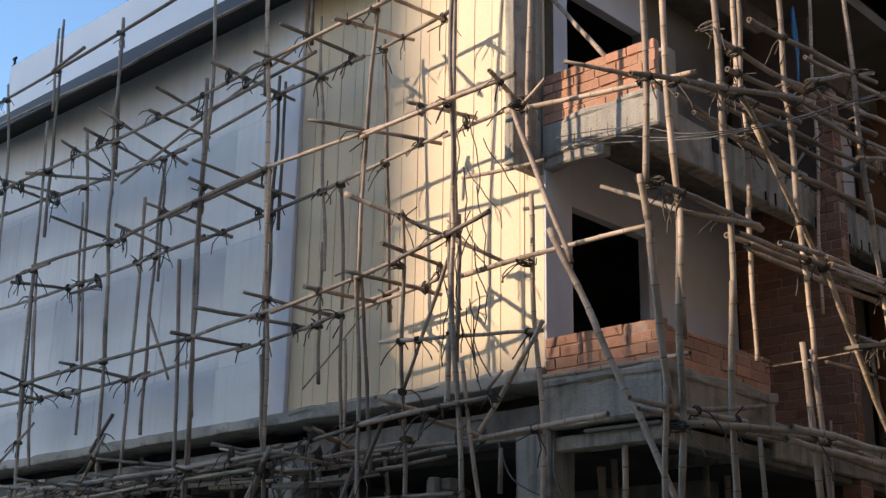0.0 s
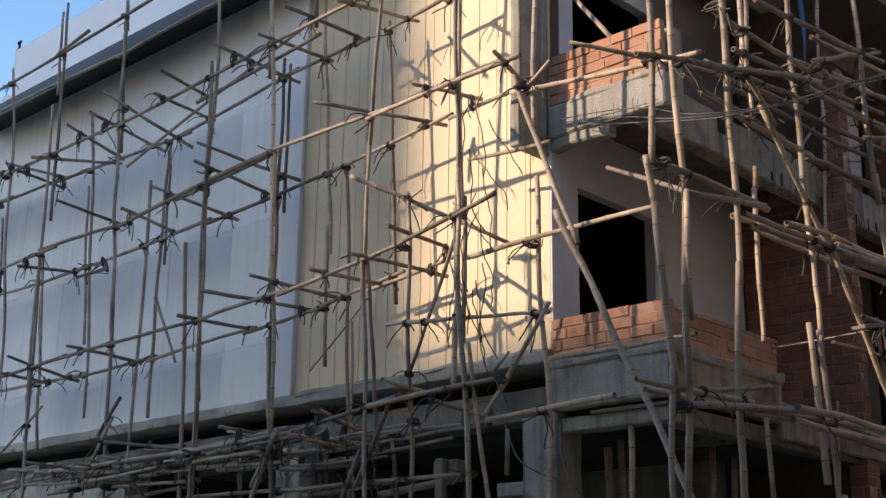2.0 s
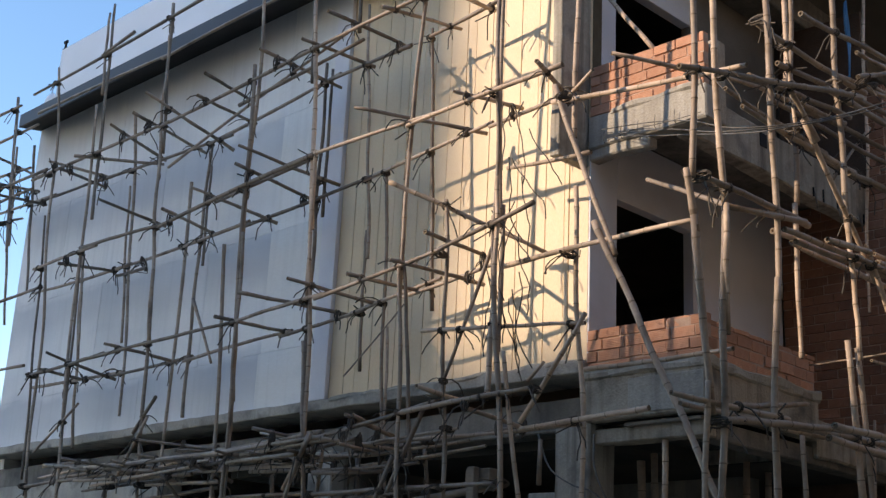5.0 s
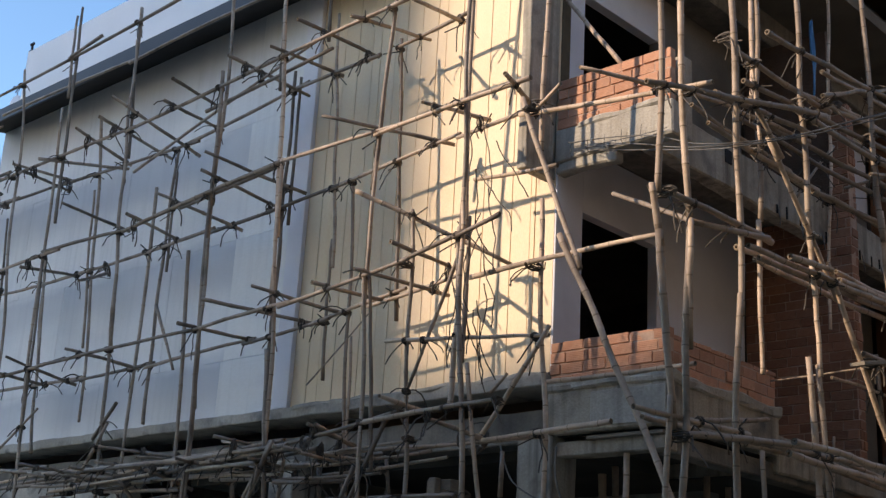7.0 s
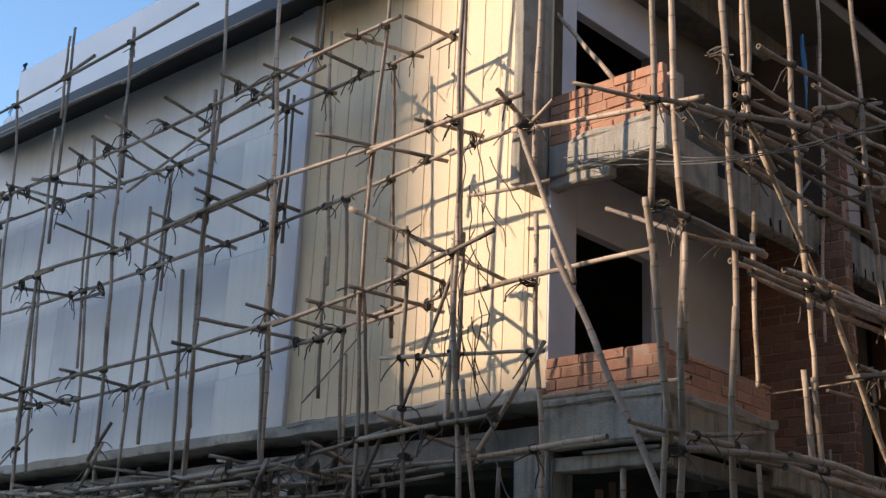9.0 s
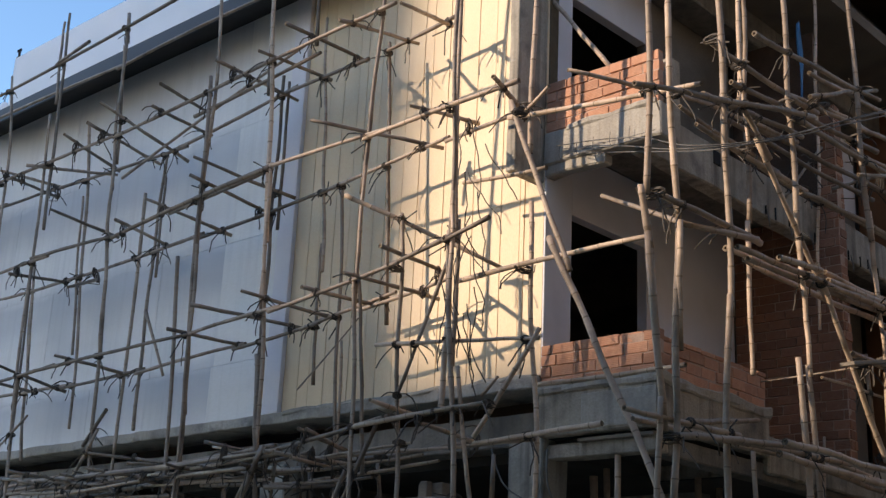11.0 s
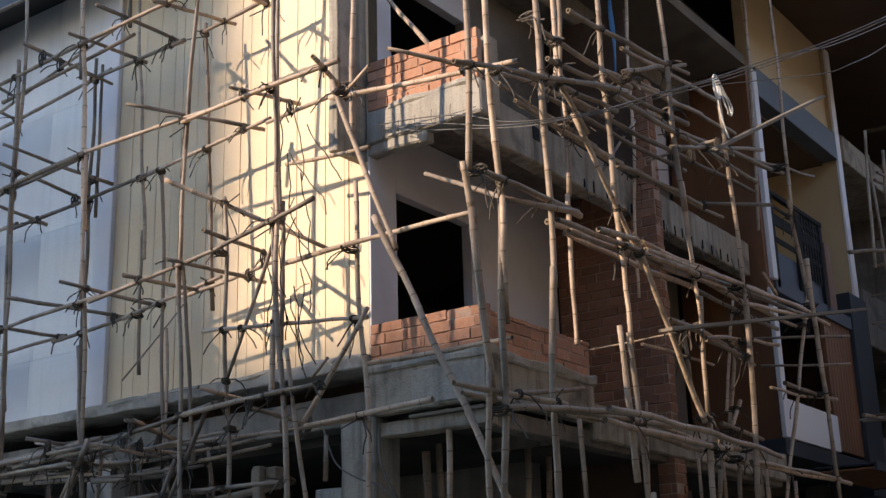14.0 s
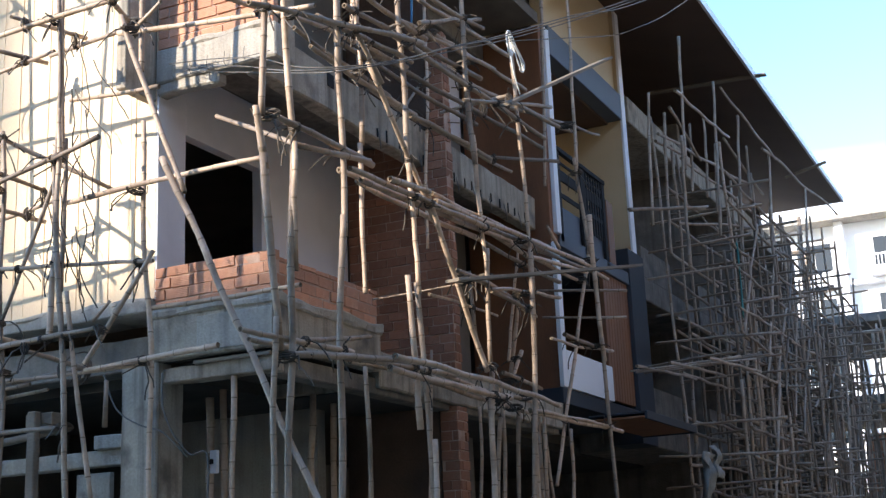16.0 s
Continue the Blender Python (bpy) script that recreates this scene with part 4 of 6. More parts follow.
pole(left_scaffold, "ledger", (-6.68, -0.48, 5.67), (-4.90, -0.48, 5.80), 0.027, M_BAMBOO_SHADE)
pole(left_scaffold, "ledger", (-5.28, -0.48, 5.76), (-3.52, -0.48, 5.99), 0.027, M_BAMBOO_SHADE)
pole(left_scaffold, "ledger", (-4.18, -0.48, 5.85), (-2.60, -0.48, 6.02), 0.027, M_BAMBOO_SHADE)
pole(left_scaffold, "ledger", (-2.09, -0.90, 5.79), (0.84, -1.40, 5.63), 0.030)
pole(left_scaffold, "ledger", (-2.97, -1.30, 5.07), (-0.81, -1.00, 4.93), 0.024)
pole(left_scaffold, "ledger", (-4.81, -1.38, 3.94), (-2.60, -1.38, 4.21), 0.027, M_BAMBOO_SHADE)
pole(left_scaffold, "ledger", (-3.14, -1.38, 4.13), (-1.18, -1.38, 4.21), 0.030)
pole(left_scaffold, "ledger", (-5.78, -0.48, 3.89), (-2.06, -0.48, 4.02), 0.027, M_BAMBOO_SHADE)
pole(left_scaffold, "ledger", (-1.77, -0.90, 3.90), (-0.00, -1.00, 3.95), 0.030)
pole(left_scaffold, "ledger", (-1.15, -0.60, 4.54), (1.03, -1.10, 4.40), 0.027)
pole(left_scaffold, "ledger", (-9.46, -1.38, 3.90), (-6.34, -1.38, 3.89), 0.027, M_BAMBOO_SHADE)
pole(left_scaffold, "ledger", (-8.18, -1.30, 3.72), (-4.78, -1.30, 3.90), 0.027, M_BAMBOO_SHADE)
pole(left_scaffold, "ledger", (-6.49, -1.42, 3.89), (-4.40, -1.42, 3.95), 0.027, M_BAMBOO_SHADE)
pole(left_scaffold, "ledger", (-7.79, -1.10, 4.13), (-5.05, -1.10, 3.81), 0.022, M_BAMBOO_SHADE)
pole(left_scaffold, "ledger", (-11.19, -1.38, 4.03), (-8.06, -1.38, 3.75), 0.027, M_BAMBOO_SHADE)
pole(left_scaffold, "ledger", (-6.51, -1.20, 3.78), (-4.09, -1.20, 3.93), 0.027, M_BAMBOO_SHADE)
pole(left_scaffold, "ledger", (-6.22, -1.00, 4.19), (-4.95, -1.00, 4.00), 0.018, M_BAMBOO_SHADE)
pole(left_scaffold, "transom", (-10.04, -1.65, 9.37), (-10.40, -0.35, 9.24), 0.027, M_BAMBOO_SHADE)
pole(left_scaffold, "transom", (-9.39, -1.65, 9.40), (-9.37, -0.25, 9.15), 0.027, M_BAMBOO_SHADE)
pole(left_scaffold, "transom", (-8.92, -1.75, 9.59), (-8.58, -0.25, 9.01), 0.027, M_BAMBOO_SHADE)
pole(left_scaffold, "transom", (-7.78, -1.55, 9.28), (-7.90, -0.35, 9.25), 0.027, M_BAMBOO_SHADE)
pole(left_scaffold, "transom", (-7.48, -1.65, 9.52), (-7.91, -0.45, 9.60), 0.027, M_BAMBOO_SHADE)
pole(left_scaffold, "transom", (-6.17, -1.65, 9.51), (-6.02, -0.25, 9.36), 0.027, M_BAMBOO_SHADE)
pole(left_scaffold, "transom", (-5.29, -1.60, 9.40), (-5.26, -0.30, 9.45), 0.027, M_BAMBOO_SHADE)
pole(left_scaffold, "transom", (-4.78, -1.60, 9.65), (-4.54, -0.30, 9.53), 0.027, M_BAMBOO_SHADE)
pole(left_scaffold, "transom", (-3.70, -1.60, 9.35), (-3.55, -0.30, 9.49), 0.027, M_BAMBOO_SHADE)
pole(left_scaffold, "transom", (-2.69, -1.50, 9.29), (-2.86, -0.40, 9.49), 0.027, M_BAMBOO_SHADE)
pole(left_scaffold, "transom", (-6.53, -1.60, 8.16), (-5.89, -0.25, 7.81), 0.027, M_BAMBOO_SHADE)
pole(left_scaffold, "transom", (-6.56, -1.60, 7.89), (-6.41, -0.35, 7.69), 0.027, M_BAMBOO_SHADE)
pole(left_scaffold, "transom", (-7.57, -1.60, 7.76), (-7.14, -0.35, 7.47), 0.027, M_BAMBOO_SHADE)
pole(left_scaffold, "transom", (-10.12, -1.65, 8.12), (-10.16, -0.35, 8.02), 0.027, M_BAMBOO_SHADE)
pole(left_scaffold, "transom", (-8.30, -1.60, 7.59), (-8.63, -0.40, 7.57), 0.027, M_BAMBOO_SHADE)
pole(left_scaffold, "transom", (-12.25, -1.50, 9.31), (-12.23, -0.30, 9.36), 0.027, M_BAMBOO_SHADE)
pole(left_scaffold, "transom", (-11.20, -1.60, 9.13), (-10.35, -0.40, 9.14), 0.027, M_BAMBOO_SHADE)
pole(left_scaffold, "transom", (-11.62, -1.60, 9.00), (-12.06, -0.50, 9.09), 0.027, M_BAMBOO_SHADE)
pole(left_scaffold, "transom", (-4.04, -1.65, 8.03), (-3.04, -0.25, 7.88), 0.027, M_BAMBOO_SHADE)
pole(left_scaffold, "transom", (-2.32, -1.60, 7.78), (-2.33, -0.40, 7.98), 0.027, M_BAMBOO_SHADE)
pole(left_scaffold, "transom", (-3.29, -1.65, 6.87), (-2.00, -0.25, 6.10), 0.030)
pole(left_scaffold, "transom", (-2.74, -1.55, 6.16), (-2.82, -0.45, 6.17), 0.027, M_BAMBOO_SHADE)
pole(left_scaffold, "transom", (-3.27, -1.60, 5.91), (-3.00, -0.25, 5.87), 0.027, M_BAMBOO_SHADE)
pole(left_scaffold, "transom", (-4.00, -1.60, 5.86), (-3.93, -0.40, 5.90), 0.027, M_BAMBOO_SHADE)
pole(left_scaffold, "transom", (-5.10, -1.65, 5.98), (-4.72, -0.35, 5.85), 0.027, M_BAMBOO_SHADE)
pole(left_scaffold, "transom", (-6.21, -1.60, 5.98), (-5.39, -0.35, 5.82), 0.027, M_BAMBOO_SHADE)
pole(left_scaffold, "transom", (-6.68, -1.60, 5.72), (-6.56, -0.40, 5.73), 0.027, M_BAMBOO_SHADE)
pole(left_scaffold, "transom", (-9.46, -1.60, 5.70), (-9.31, -0.40, 5.62), 0.027, M_BAMBOO_SHADE)
pole(left_scaffold, "transom", (-11.41, -1.50, 5.83), (-11.13, -0.35, 5.56), 0.027, M_BAMBOO_SHADE)
pole(left_scaffold, "transom", (-11.52, -1.50, 5.57), (-11.84, -0.50, 5.60), 0.027, M_BAMBOO_SHADE)
pole(left_scaffold, "transom", (-1.02, -1.65, 7.76), (-1.30, -0.75, 7.69), 0.030)
pole(left_scaffold, "transom", (-0.76, -1.40, 7.36), (-0.28, -1.60, 7.45), 0.021)
pole(left_scaffold, "transom", (-11.41, -1.50, 7.32), (-11.37, -0.50, 7.42), 0.027, M_BAMBOO_SHADE)
pole(left_scaffold, "transom", (-9.53, -1.50, 6.79), (-10.42, -0.50, 7.31), 0.027, M_BAMBOO_SHADE)
pole(left_scaffold, "transom", (-4.56, -1.50, 3.94), (-4.16, -0.40, 3.89), 0.027, M_BAMBOO_SHADE)
pole(left_scaffold, "transom", (-3.97, -1.50, 4.16), (-4.16, -0.40, 4.04), 0.027, M_BAMBOO_SHADE)
pole(left_scaffold, "transom", (-2.69, -1.60, 4.35), (-2.70, -0.90, 4.30), 0.030)
pole(left_scaffold, "transom", (-2.14, -1.40, 4.09), (-2.04, -0.60, 3.99), 0.027, M_BAMBOO_SHADE)
pole(left_scaffold, "transom", (-8.21, -1.40, 4.81), (-9.02, -1.20, 4.39), 0.027, M_BAMBOO_SHADE)
pole(left_scaffold, "transom", (-7.16, -1.50, 3.81), (-7.03, -0.80, 3.63), 0.027, M_BAMBOO_SHADE)
pole(left_scaffold, "transom", (0.35, -2.10, 7.26), (0.78, -1.35, 7.21), 0.025)
pole(left_scaffold, "brace", (-0.93, -1.45, 7.51), (-0.04, -1.50, 5.40), 0.031)
pole(left_scaffold, "brace", (-2.05, -1.10, 6.06), (-2.66, -1.20, 4.50), 0.022, M_BAMBOO_SHADE)
pole(left_scaffold, "brace", (-0.65, -1.20, 4.97), (-1.42, -1.30, 3.88), 0.027)
pole(left_scaffold, "brace", (-7.85, -1.20, 6.24), (-7.52, -1.00, 5.29), 0.022, M_BAMBOO_SHADE)
pole(left_scaffold, "brace", (-3.61, -1.00, 5.55), (-4.64, -1.00, 4.78), 0.010, M_BAMBOO_SHADE)
pole(left_scaffold, "brace", (-10.35, -1.40, 4.92), (-11.75, -1.30, 4.28), 0.020, M_BAMBOO_SHADE)
pole(left_scaffold, "brace", (-8.37, -1.40, 4.54), (-9.10, -1.35, 3.72), 0.027, M_BAMBOO_SHADE)
pole(left_scaffold, "brace", (-4.63, -1.45, 4.02), (-5.10, -1.45, 3.35), 0.027, M_BAMBOO_SHADE)
pole(left_scaffold, "brace", (-2.86, -1.30, 4.17), (-3.40, -1.30, 3.25), 0.027, M_BAMBOO_SHADE)
pole(left_scaffold, "brace", (-1.11, -1.30, 4.49), (-1.33, -1.30, 4.31), 0.018)
pole(left_scaffold, "ledger", (-9.93, -1.40, 3.91), (-4.90, -1.40, 3.94), 0.027, M_BAMBOO_SHADE)
pole(left_scaffold, "ledger", (-11.83, -1.30, 3.75), (-7.62, -1.30, 3.80), 0.027, M_BAMBOO_SHADE)
pole(left_scaffold, "ledger", (-6.91, -1.25, 3.97), (-4.65, -1.25, 4.06), 0.027, M_BAMBOO_SHADE)
pole(left_scaffold, "ledger", (-10.07, -0.90, 3.43), (-7.18, -0.90, 3.55), 0.027, M_BAMBOO_SHADE)
pole(left_scaffold, "ledger", (-7.43, -0.70, 3.44), (-5.55, -0.70, 3.41), 0.027, M_BAMBOO_SHADE)
pole(left_scaffold, "ledger", (-4.72, -1.30, 3.29), (-1.76, -1.20, 3.28), 0.027, M_BAMBOO_SHADE)
pole(left_scaffold, "ledger", (-4.86, -0.80, 3.29), (-3.28, -0.80, 3.35), 0.027, M_BAMBOO_SHADE)
pole(left_scaffold, "ledger", (-6.64, -1.10, 3.81), (-5.04, -1.10, 3.94), 0.027, M_BAMBOO_SHADE)
pole(left_scaffold, "ledger", (-11.18, -1.10, 3.86), (-8.82, -1.10, 3.94), 0.027, M_BAMBOO_SHADE)
pole(left_scaffold, "transom", (-7.73, -1.50, 3.69), (-7.67, -0.80, 3.04), 0.027, M_BAMBOO_SHADE)
pole(left_scaffold, "transom", (-3.95, -1.40, 4.17), (-4.04, -0.60, 4.00), 0.027, M_BAMBOO_SHADE)
pole(left_scaffold, "transom", (-4.62, -1.40, 3.53), (-3.67, -1.00, 3.55), 0.027, M_BAMBOO_SHADE)
pole(left_scaffold, "standard", (-9.63, -1.20, 3.60), (-9.30, -1.20, 0.00), 0.027, M_BAMBOO_SHADE)
pole(left_scaffold, "standard", (-6.49, -0.60, 3.99), (-6.00, -0.60, 0.00), 0.027, M_BAMBOO_SHADE)
pole(left_scaffold, "standard", (-4.75, -0.60, 3.93), (-4.34, -0.60, 0.00), 0.027, M_BAMBOO_SHADE)
pole(left_scaffold, "standard", (-3.54, -0.60, 3.90), (-3.16, -0.60, 0.00), 0.027, M_BAMBOO_SHADE)
pole(left_scaffold, "standard", (-1.82, -0.50, 3.85), (-1.83, -0.50, 3.35), 0.027, M_BAMBOO_SHADE)
pole(left_scaffold, "standard", (-4.82, -1.10, 3.93), (-4.99, -1.10, 0.00), 0.027, M_BAMBOO_SHADE)
pole(left_scaffold, "brace", (-3.32, -1.30, 3.68), (-3.66, -1.30, 3.05), 0.027, M_BAMBOO_SHADE)
pole(left_scaffold, "brace", (-4.68, -1.45, 3.99), (-5.25, -1.45, 2.87), 0.027, M_BAMBOO_SHADE)
pole(left_scaffold, "brace", (-0.31, -1.50, 5.81), (1.56, -1.60, 2.16), 0.034)
pole(left_scaffold, "standard", (-14.26, -1.30, 11.14), (-13.79, -1.30, 8.01), 0.027, M_BAMBOO_SHADE)
pole(left_scaffold, "standard", (-15.16, -0.40, 10.67), (-14.61, -0.40, 7.62), 0.027, M_BAMBOO_SHADE)
pole(left_scaffold, "standard", (-15.92, -0.40, 10.83), (-15.62, -0.40, 8.69), 0.027, M_BAMBOO_SHADE)
pole(left_scaffold, "standard", (-14.91, -0.90, 9.79), (-14.25, -0.90, 6.81), 0.027, M_BAMBOO_SHADE)
pole(left_scaffold, "ledger", (-14.86, -1.40, 10.86), (-13.86, -1.40, 10.83), 0.027, M_BAMBOO_SHADE)
pole(left_scaffold, "ledger", (-15.10, -1.20, 10.43), (-13.48, -1.20, 10.42), 0.027, M_BAMBOO_SHADE)
pole(left_scaffold, "ledger", (-14.37, -1.38, 9.27), (-12.52, -1.38, 9.26), 0.027, M_BAMBOO_SHADE)
pole(left_scaffold, "ledger", (-16.17, -0.48, 9.42), (-13.84, -0.48, 9.34), 0.027, M_BAMBOO_SHADE)
pole(left_scaffold, "ledger", (-15.52, -0.90, 9.92), (-14.16, -0.90, 9.82), 0.027, M_BAMBOO_SHADE)
pole(left_scaffold, "ledger", (-15.33, -0.90, 9.36), (-13.92, -0.90, 9.36), 0.027, M_BAMBOO_SHADE)
pole(left_scaffold, "transom", (-14.57, -1.40, 9.98), (-14.73, -0.40, 9.90), 0.027, M_BAMBOO_SHADE)
pole(left_scaffold, "transom", (-14.15, -1.50, 9.32), (-14.89, -0.30, 9.68), 0.027, M_BAMBOO_SHADE)
pole(left_scaffold, "transom", (-13.96, -1.50, 9.06), (-14.33, -0.40, 9.26), 0.027, M_BAMBOO_SHADE)
pole(left_scaffold, "transom", (-13.99, -1.40, 8.55), (-15.42, -0.30, 9.24), 0.027, M_BAMBOO_SHADE)
pole(left_scaffold, "ledger", (-13.80, -1.30, 7.07), (-12.32, -1.30, 7.11), 0.027, M_BAMBOO_SHADE)
pole(left_scaffold, "ledger", (-13.38, -1.30, 5.80), (-12.49, -1.30, 5.78), 0.027, M_BAMBOO_SHADE)
# lapped second poles tied beside the standards, and the loose poles of the lowest platform
lap = random.Random(31)
for a, b, r in list(POLES[left_scaffold.name]):
    if abs(a.z - b.z) > 3.0 and a.x < -2.2 and lap.random() < 0.6:
        q0 = lap.uniform(0.0, 0.35)
        q1 = q0 + lap.uniform(0.3, 0.55)
        side = Vector((lap.choice((-1, 1)) * lap.uniform(0.055, 0.075), lap.uniform(-0.04, 0.04), 0))
        lean = Vector((lap.uniform(-0.05, 0.05), 0, 0))
        pole(left_scaffold, "standard", a.lerp(b, q0) + side + lean, a.lerp(b, q1) + side - lean, r * lap.uniform(0.75, 0.95), M_BAMBOO_SHADE)
for k in range(26):
    x, z = lap.uniform(-12.0, -3.4), lap.choice((3.62, 3.72, 3.84, 3.9, 4.02, 4.1))
    size, y = lap.uniform(1.2, 3.4), lap.uniform(-1.45, -0.75)
    pole(left_scaffold, "ledger", (x, y, z + lap.uniform(-0.06, 0.06)), (x + size, y + lap.uniform(-0.12, 0.12), z + lap.uniform(-0.1, 0.14)), lap.uniform(0.018, 0.027), lap.choice((M_BAMBOO_SHADE, M_BAMBOO_GREY, M_BAMBOO)))
for k in range(14):
    x, z = lap.uniform(-11.5, -3.6), lap.uniform(3.65, 4.1)
    pole(left_scaffold, "transom", (x, -1.65, z + lap.uniform(-0.05, 0.12)), (x + lap.uniform(-0.3, 0.5), lap.uniform(-0.8, -0.4), z + lap.uniform(-0.05, 0.05)), 0.022, lap.choice((M_BAMBOO_SHADE, M_BAMBOO_GREY)))
lash(left_scaffold)

right_scaffold = thing("bamboo_scaffold", "tied bamboo scaffold with a pole platform along the street front", "scaffold", "bamboo scaffolds")
pole(right_scaffold, "standard", (1.30, -2.15, 9.63), (1.30, -2.13, 5.73), 0.030)
pole(right_scaffold, "standard", (1.30, -2.24, 5.79), (1.30, -2.09, 5.23), 0.036)
pole(right_scaffold, "standard", (1.30, -2.13, 5.38), (1.25, -1.79, 3.64), 0.036)
pole(right_scaffold, "standard", (1.25, -1.88, 3.93), (1.25, -1.91, 0.00), 0.030)
pole(right_scaffold, "standard", (1.30, -1.84, 9.80), (1.30, -1.62, 5.50), 0.033)
pole(right_scaffold, "standard", (1.36, -1.69, 5.60), (1.30, -1.63, 4.39), 0.030)
pole(right_scaffold, "standard", (1.30, -1.64, 5.57), (1.30, -1.97, 0.00), 0.033)
pole(right_scaffold, "standard", (1.35, -1.00, 10.13), (1.35, -0.78, 4.89), 0.036)
pole(right_scaffold, "standard", (1.35, -0.84, 5.10), (1.35, -0.96, 0.00), 0.036)
pole(right_scaffold, "standard", (0.50, 1.26, 11.03), (0.50, 1.13, 6.54), 0.030)
pole(right_scaffold, "standard", (0.50, 1.08, 6.56), (0.50, 1.09, 4.78), 0.030)
pole(right_scaffold, "standard", (1.35, 0.48, 10.75), (1.35, 0.64, 5.97), 0.033)
pole(right_scaffold, "standard", (1.35, 0.61, 6.03), (1.35, 0.76, 4.60), 0.030)
pole(right_scaffold, "standard", (1.40, 0.41, 4.73), (1.35, 0.67, 3.14), 0.036)
pole(right_scaffold, "standard", (1.30, 0.81, 4.74), (1.30, 1.19, 0.00), 0.030)
pole(right_scaffold, "standard", (0.50, 2.73, 4.36), (0.50, 2.24, 0.00), 0.020)
pole(right_scaffold, "standard", (1.35, 2.16, 11.47), (1.35, 2.39, 6.52), 0.033)
pole(right_scaffold, "standard", (1.35, 2.40, 6.89), (1.35, 2.60, 5.21), 0.030)
pole(right_scaffold, "standard", (1.40, 2.52, 5.47), (1.35, 2.56, 4.10), 0.030)
pole(right_scaffold, "standard", (1.35, 2.58, 4.04), (1.35, 2.06, 0.00), 0.036)
pole(right_scaffold, "standard", (1.35, 3.75, 8.75), (1.35, 4.09, 5.20), 0.030)
pole(right_scaffold, "standard", (1.40, 3.96, 5.78), (1.31, 3.42, 0.00), 0.036)
pole(right_scaffold, "standard", (0.50, 3.94, 5.60), (0.50, 4.09, 4.55), 0.030)
pole(right_scaffold, "standard", (1.30, 6.38, 11.60), (1.30, 6.26, 7.52), 0.026)
pole(right_scaffold, "standard", (1.30, 6.17, 7.67), (1.30, 6.62, 6.27), 0.030)
pole(right_scaffold, "standard", (1.35, 6.53, 6.86), (1.35, 6.75, 4.65), 0.040)
pole(right_scaffold, "standard", (1.35, 6.70, 4.99), (1.35, 6.93, 0.00), 0.030)
pole(right_scaffold, "standard", (0.60, 7.17, 11.60), (0.60, 6.75, 7.50), 0.030)
pole(right_scaffold, "standard", (0.60, 6.71, 6.85), (0.60, 7.19, 6.59), 0.030)
pole(right_scaffold, "standard", (0.40, 3.20, 11.60), (0.40, 2.90, 5.70), 0.023)
pole(right_scaffold, "standard", (0.80, 5.07, 6.27), (0.80, 4.41, 4.41), 0.023)
pole(right_scaffold, "standard", (0.60, 0.89, 3.97), (0.60, 0.88, 0.00), 0.030)
pole(right_scaffold, "standard", (0.40, 4.31, 3.83), (0.40, 3.83, 0.00), 0.026)
pole(right_scaffold, "standard", (0.90, 3.79, 3.59), (0.90, 3.27, 0.00), 0.030)
pole(right_scaffold, "standard", (0.90, 4.47, 3.80), (0.90, 3.75, 0.00), 0.030)
pole(right_scaffold, "standard", (1.10, 5.84, 3.60), (1.10, 5.34, 0.00), 0.030)
pole(right_scaffold, "standard", (1.20, 6.97, 6.63), (1.25, 4.72, 2.75), 0.028)
pole(right_scaffold, "standard", (1.00, 5.07, 3.47), (1.00, 5.67, 0.00), 0.023)
pole(right_scaffold, "standard", (0.90, 5.07, 3.86), (0.90, 5.13, 0.00), 0.030)
pole(right_scaffold, "standard", (1.45, 0.79, 3.03), (1.85, -0.17, 0.00), 0.036)
pole(right_scaffold, "brace", (1.35, -0.22, 6.92), (1.35, 1.20, 5.52), 0.031)
pole(right_scaffold, "brace", (1.39, 0.92, 5.86), (1.35, 2.45, 3.97), 0.033)
pole(right_scaffold, "brace", (1.38, -0.62, 7.22), (1.40, -0.02, 6.74), 0.028)
pole(right_scaffold, "brace", (1.20, -0.24, 7.73), (1.20, -0.10, 6.93), 0.020)
pole(right_scaffold, "ledger", (1.35, -1.98, 5.76), (1.35, -0.19, 5.79), 0.033)
# this ledger takes the darker skin to look out of the sun
pole(right_scaffold, "ledger", (-0.50, -0.34, 6.65), (0.90, -0.83, 5.89), 0.028, M_BAMBOO_SHADE)
pole(right_scaffold, "ledger", (1.25, -1.54, 5.64), (1.45, -0.43, 5.74), 0.033)
pole(right_scaffold, "ledger", (1.40, -0.75, 5.59), (1.40, 2.52, 5.74), 0.033)
pole(right_scaffold, "ledger", (1.30, -0.35, 5.60), (1.30, 3.54, 5.79), 0.033)
pole(right_scaffold, "ledger", (1.20, 0.58, 5.77), (1.20, 6.93, 6.07), 0.033)
pole(right_scaffold, "ledger", (1.35, 1.24, 5.75), (1.35, 6.43, 6.04), 0.033)
pole(right_scaffold, "ledger", (1.20, -0.62, 5.65), (1.20, 1.99, 5.78), 0.030)
pole(right_scaffold, "ledger", (1.45, -0.01, 5.67), (1.50, 0.80, 5.73), 0.033)
pole(right_scaffold, "ledger", (1.00, 0.07, 5.74), (1.00, 3.24, 5.80), 0.033)
pole(right_scaffold, "ledger", (1.10, 3.20, 5.89), (1.10, 6.71, 5.88), 0.030)
pole(right_scaffold, "ledger", (0.90, 3.29, 5.86), (0.90, 6.28, 5.83), 0.030)
pole(right_scaffold, "ledger", (1.20, -2.35, 3.75), (1.35, -0.70, 3.76), 0.030)
pole(right_scaffold, "ledger", (1.35, -1.75, 3.60), (1.50, 0.15, 3.77), 0.033)
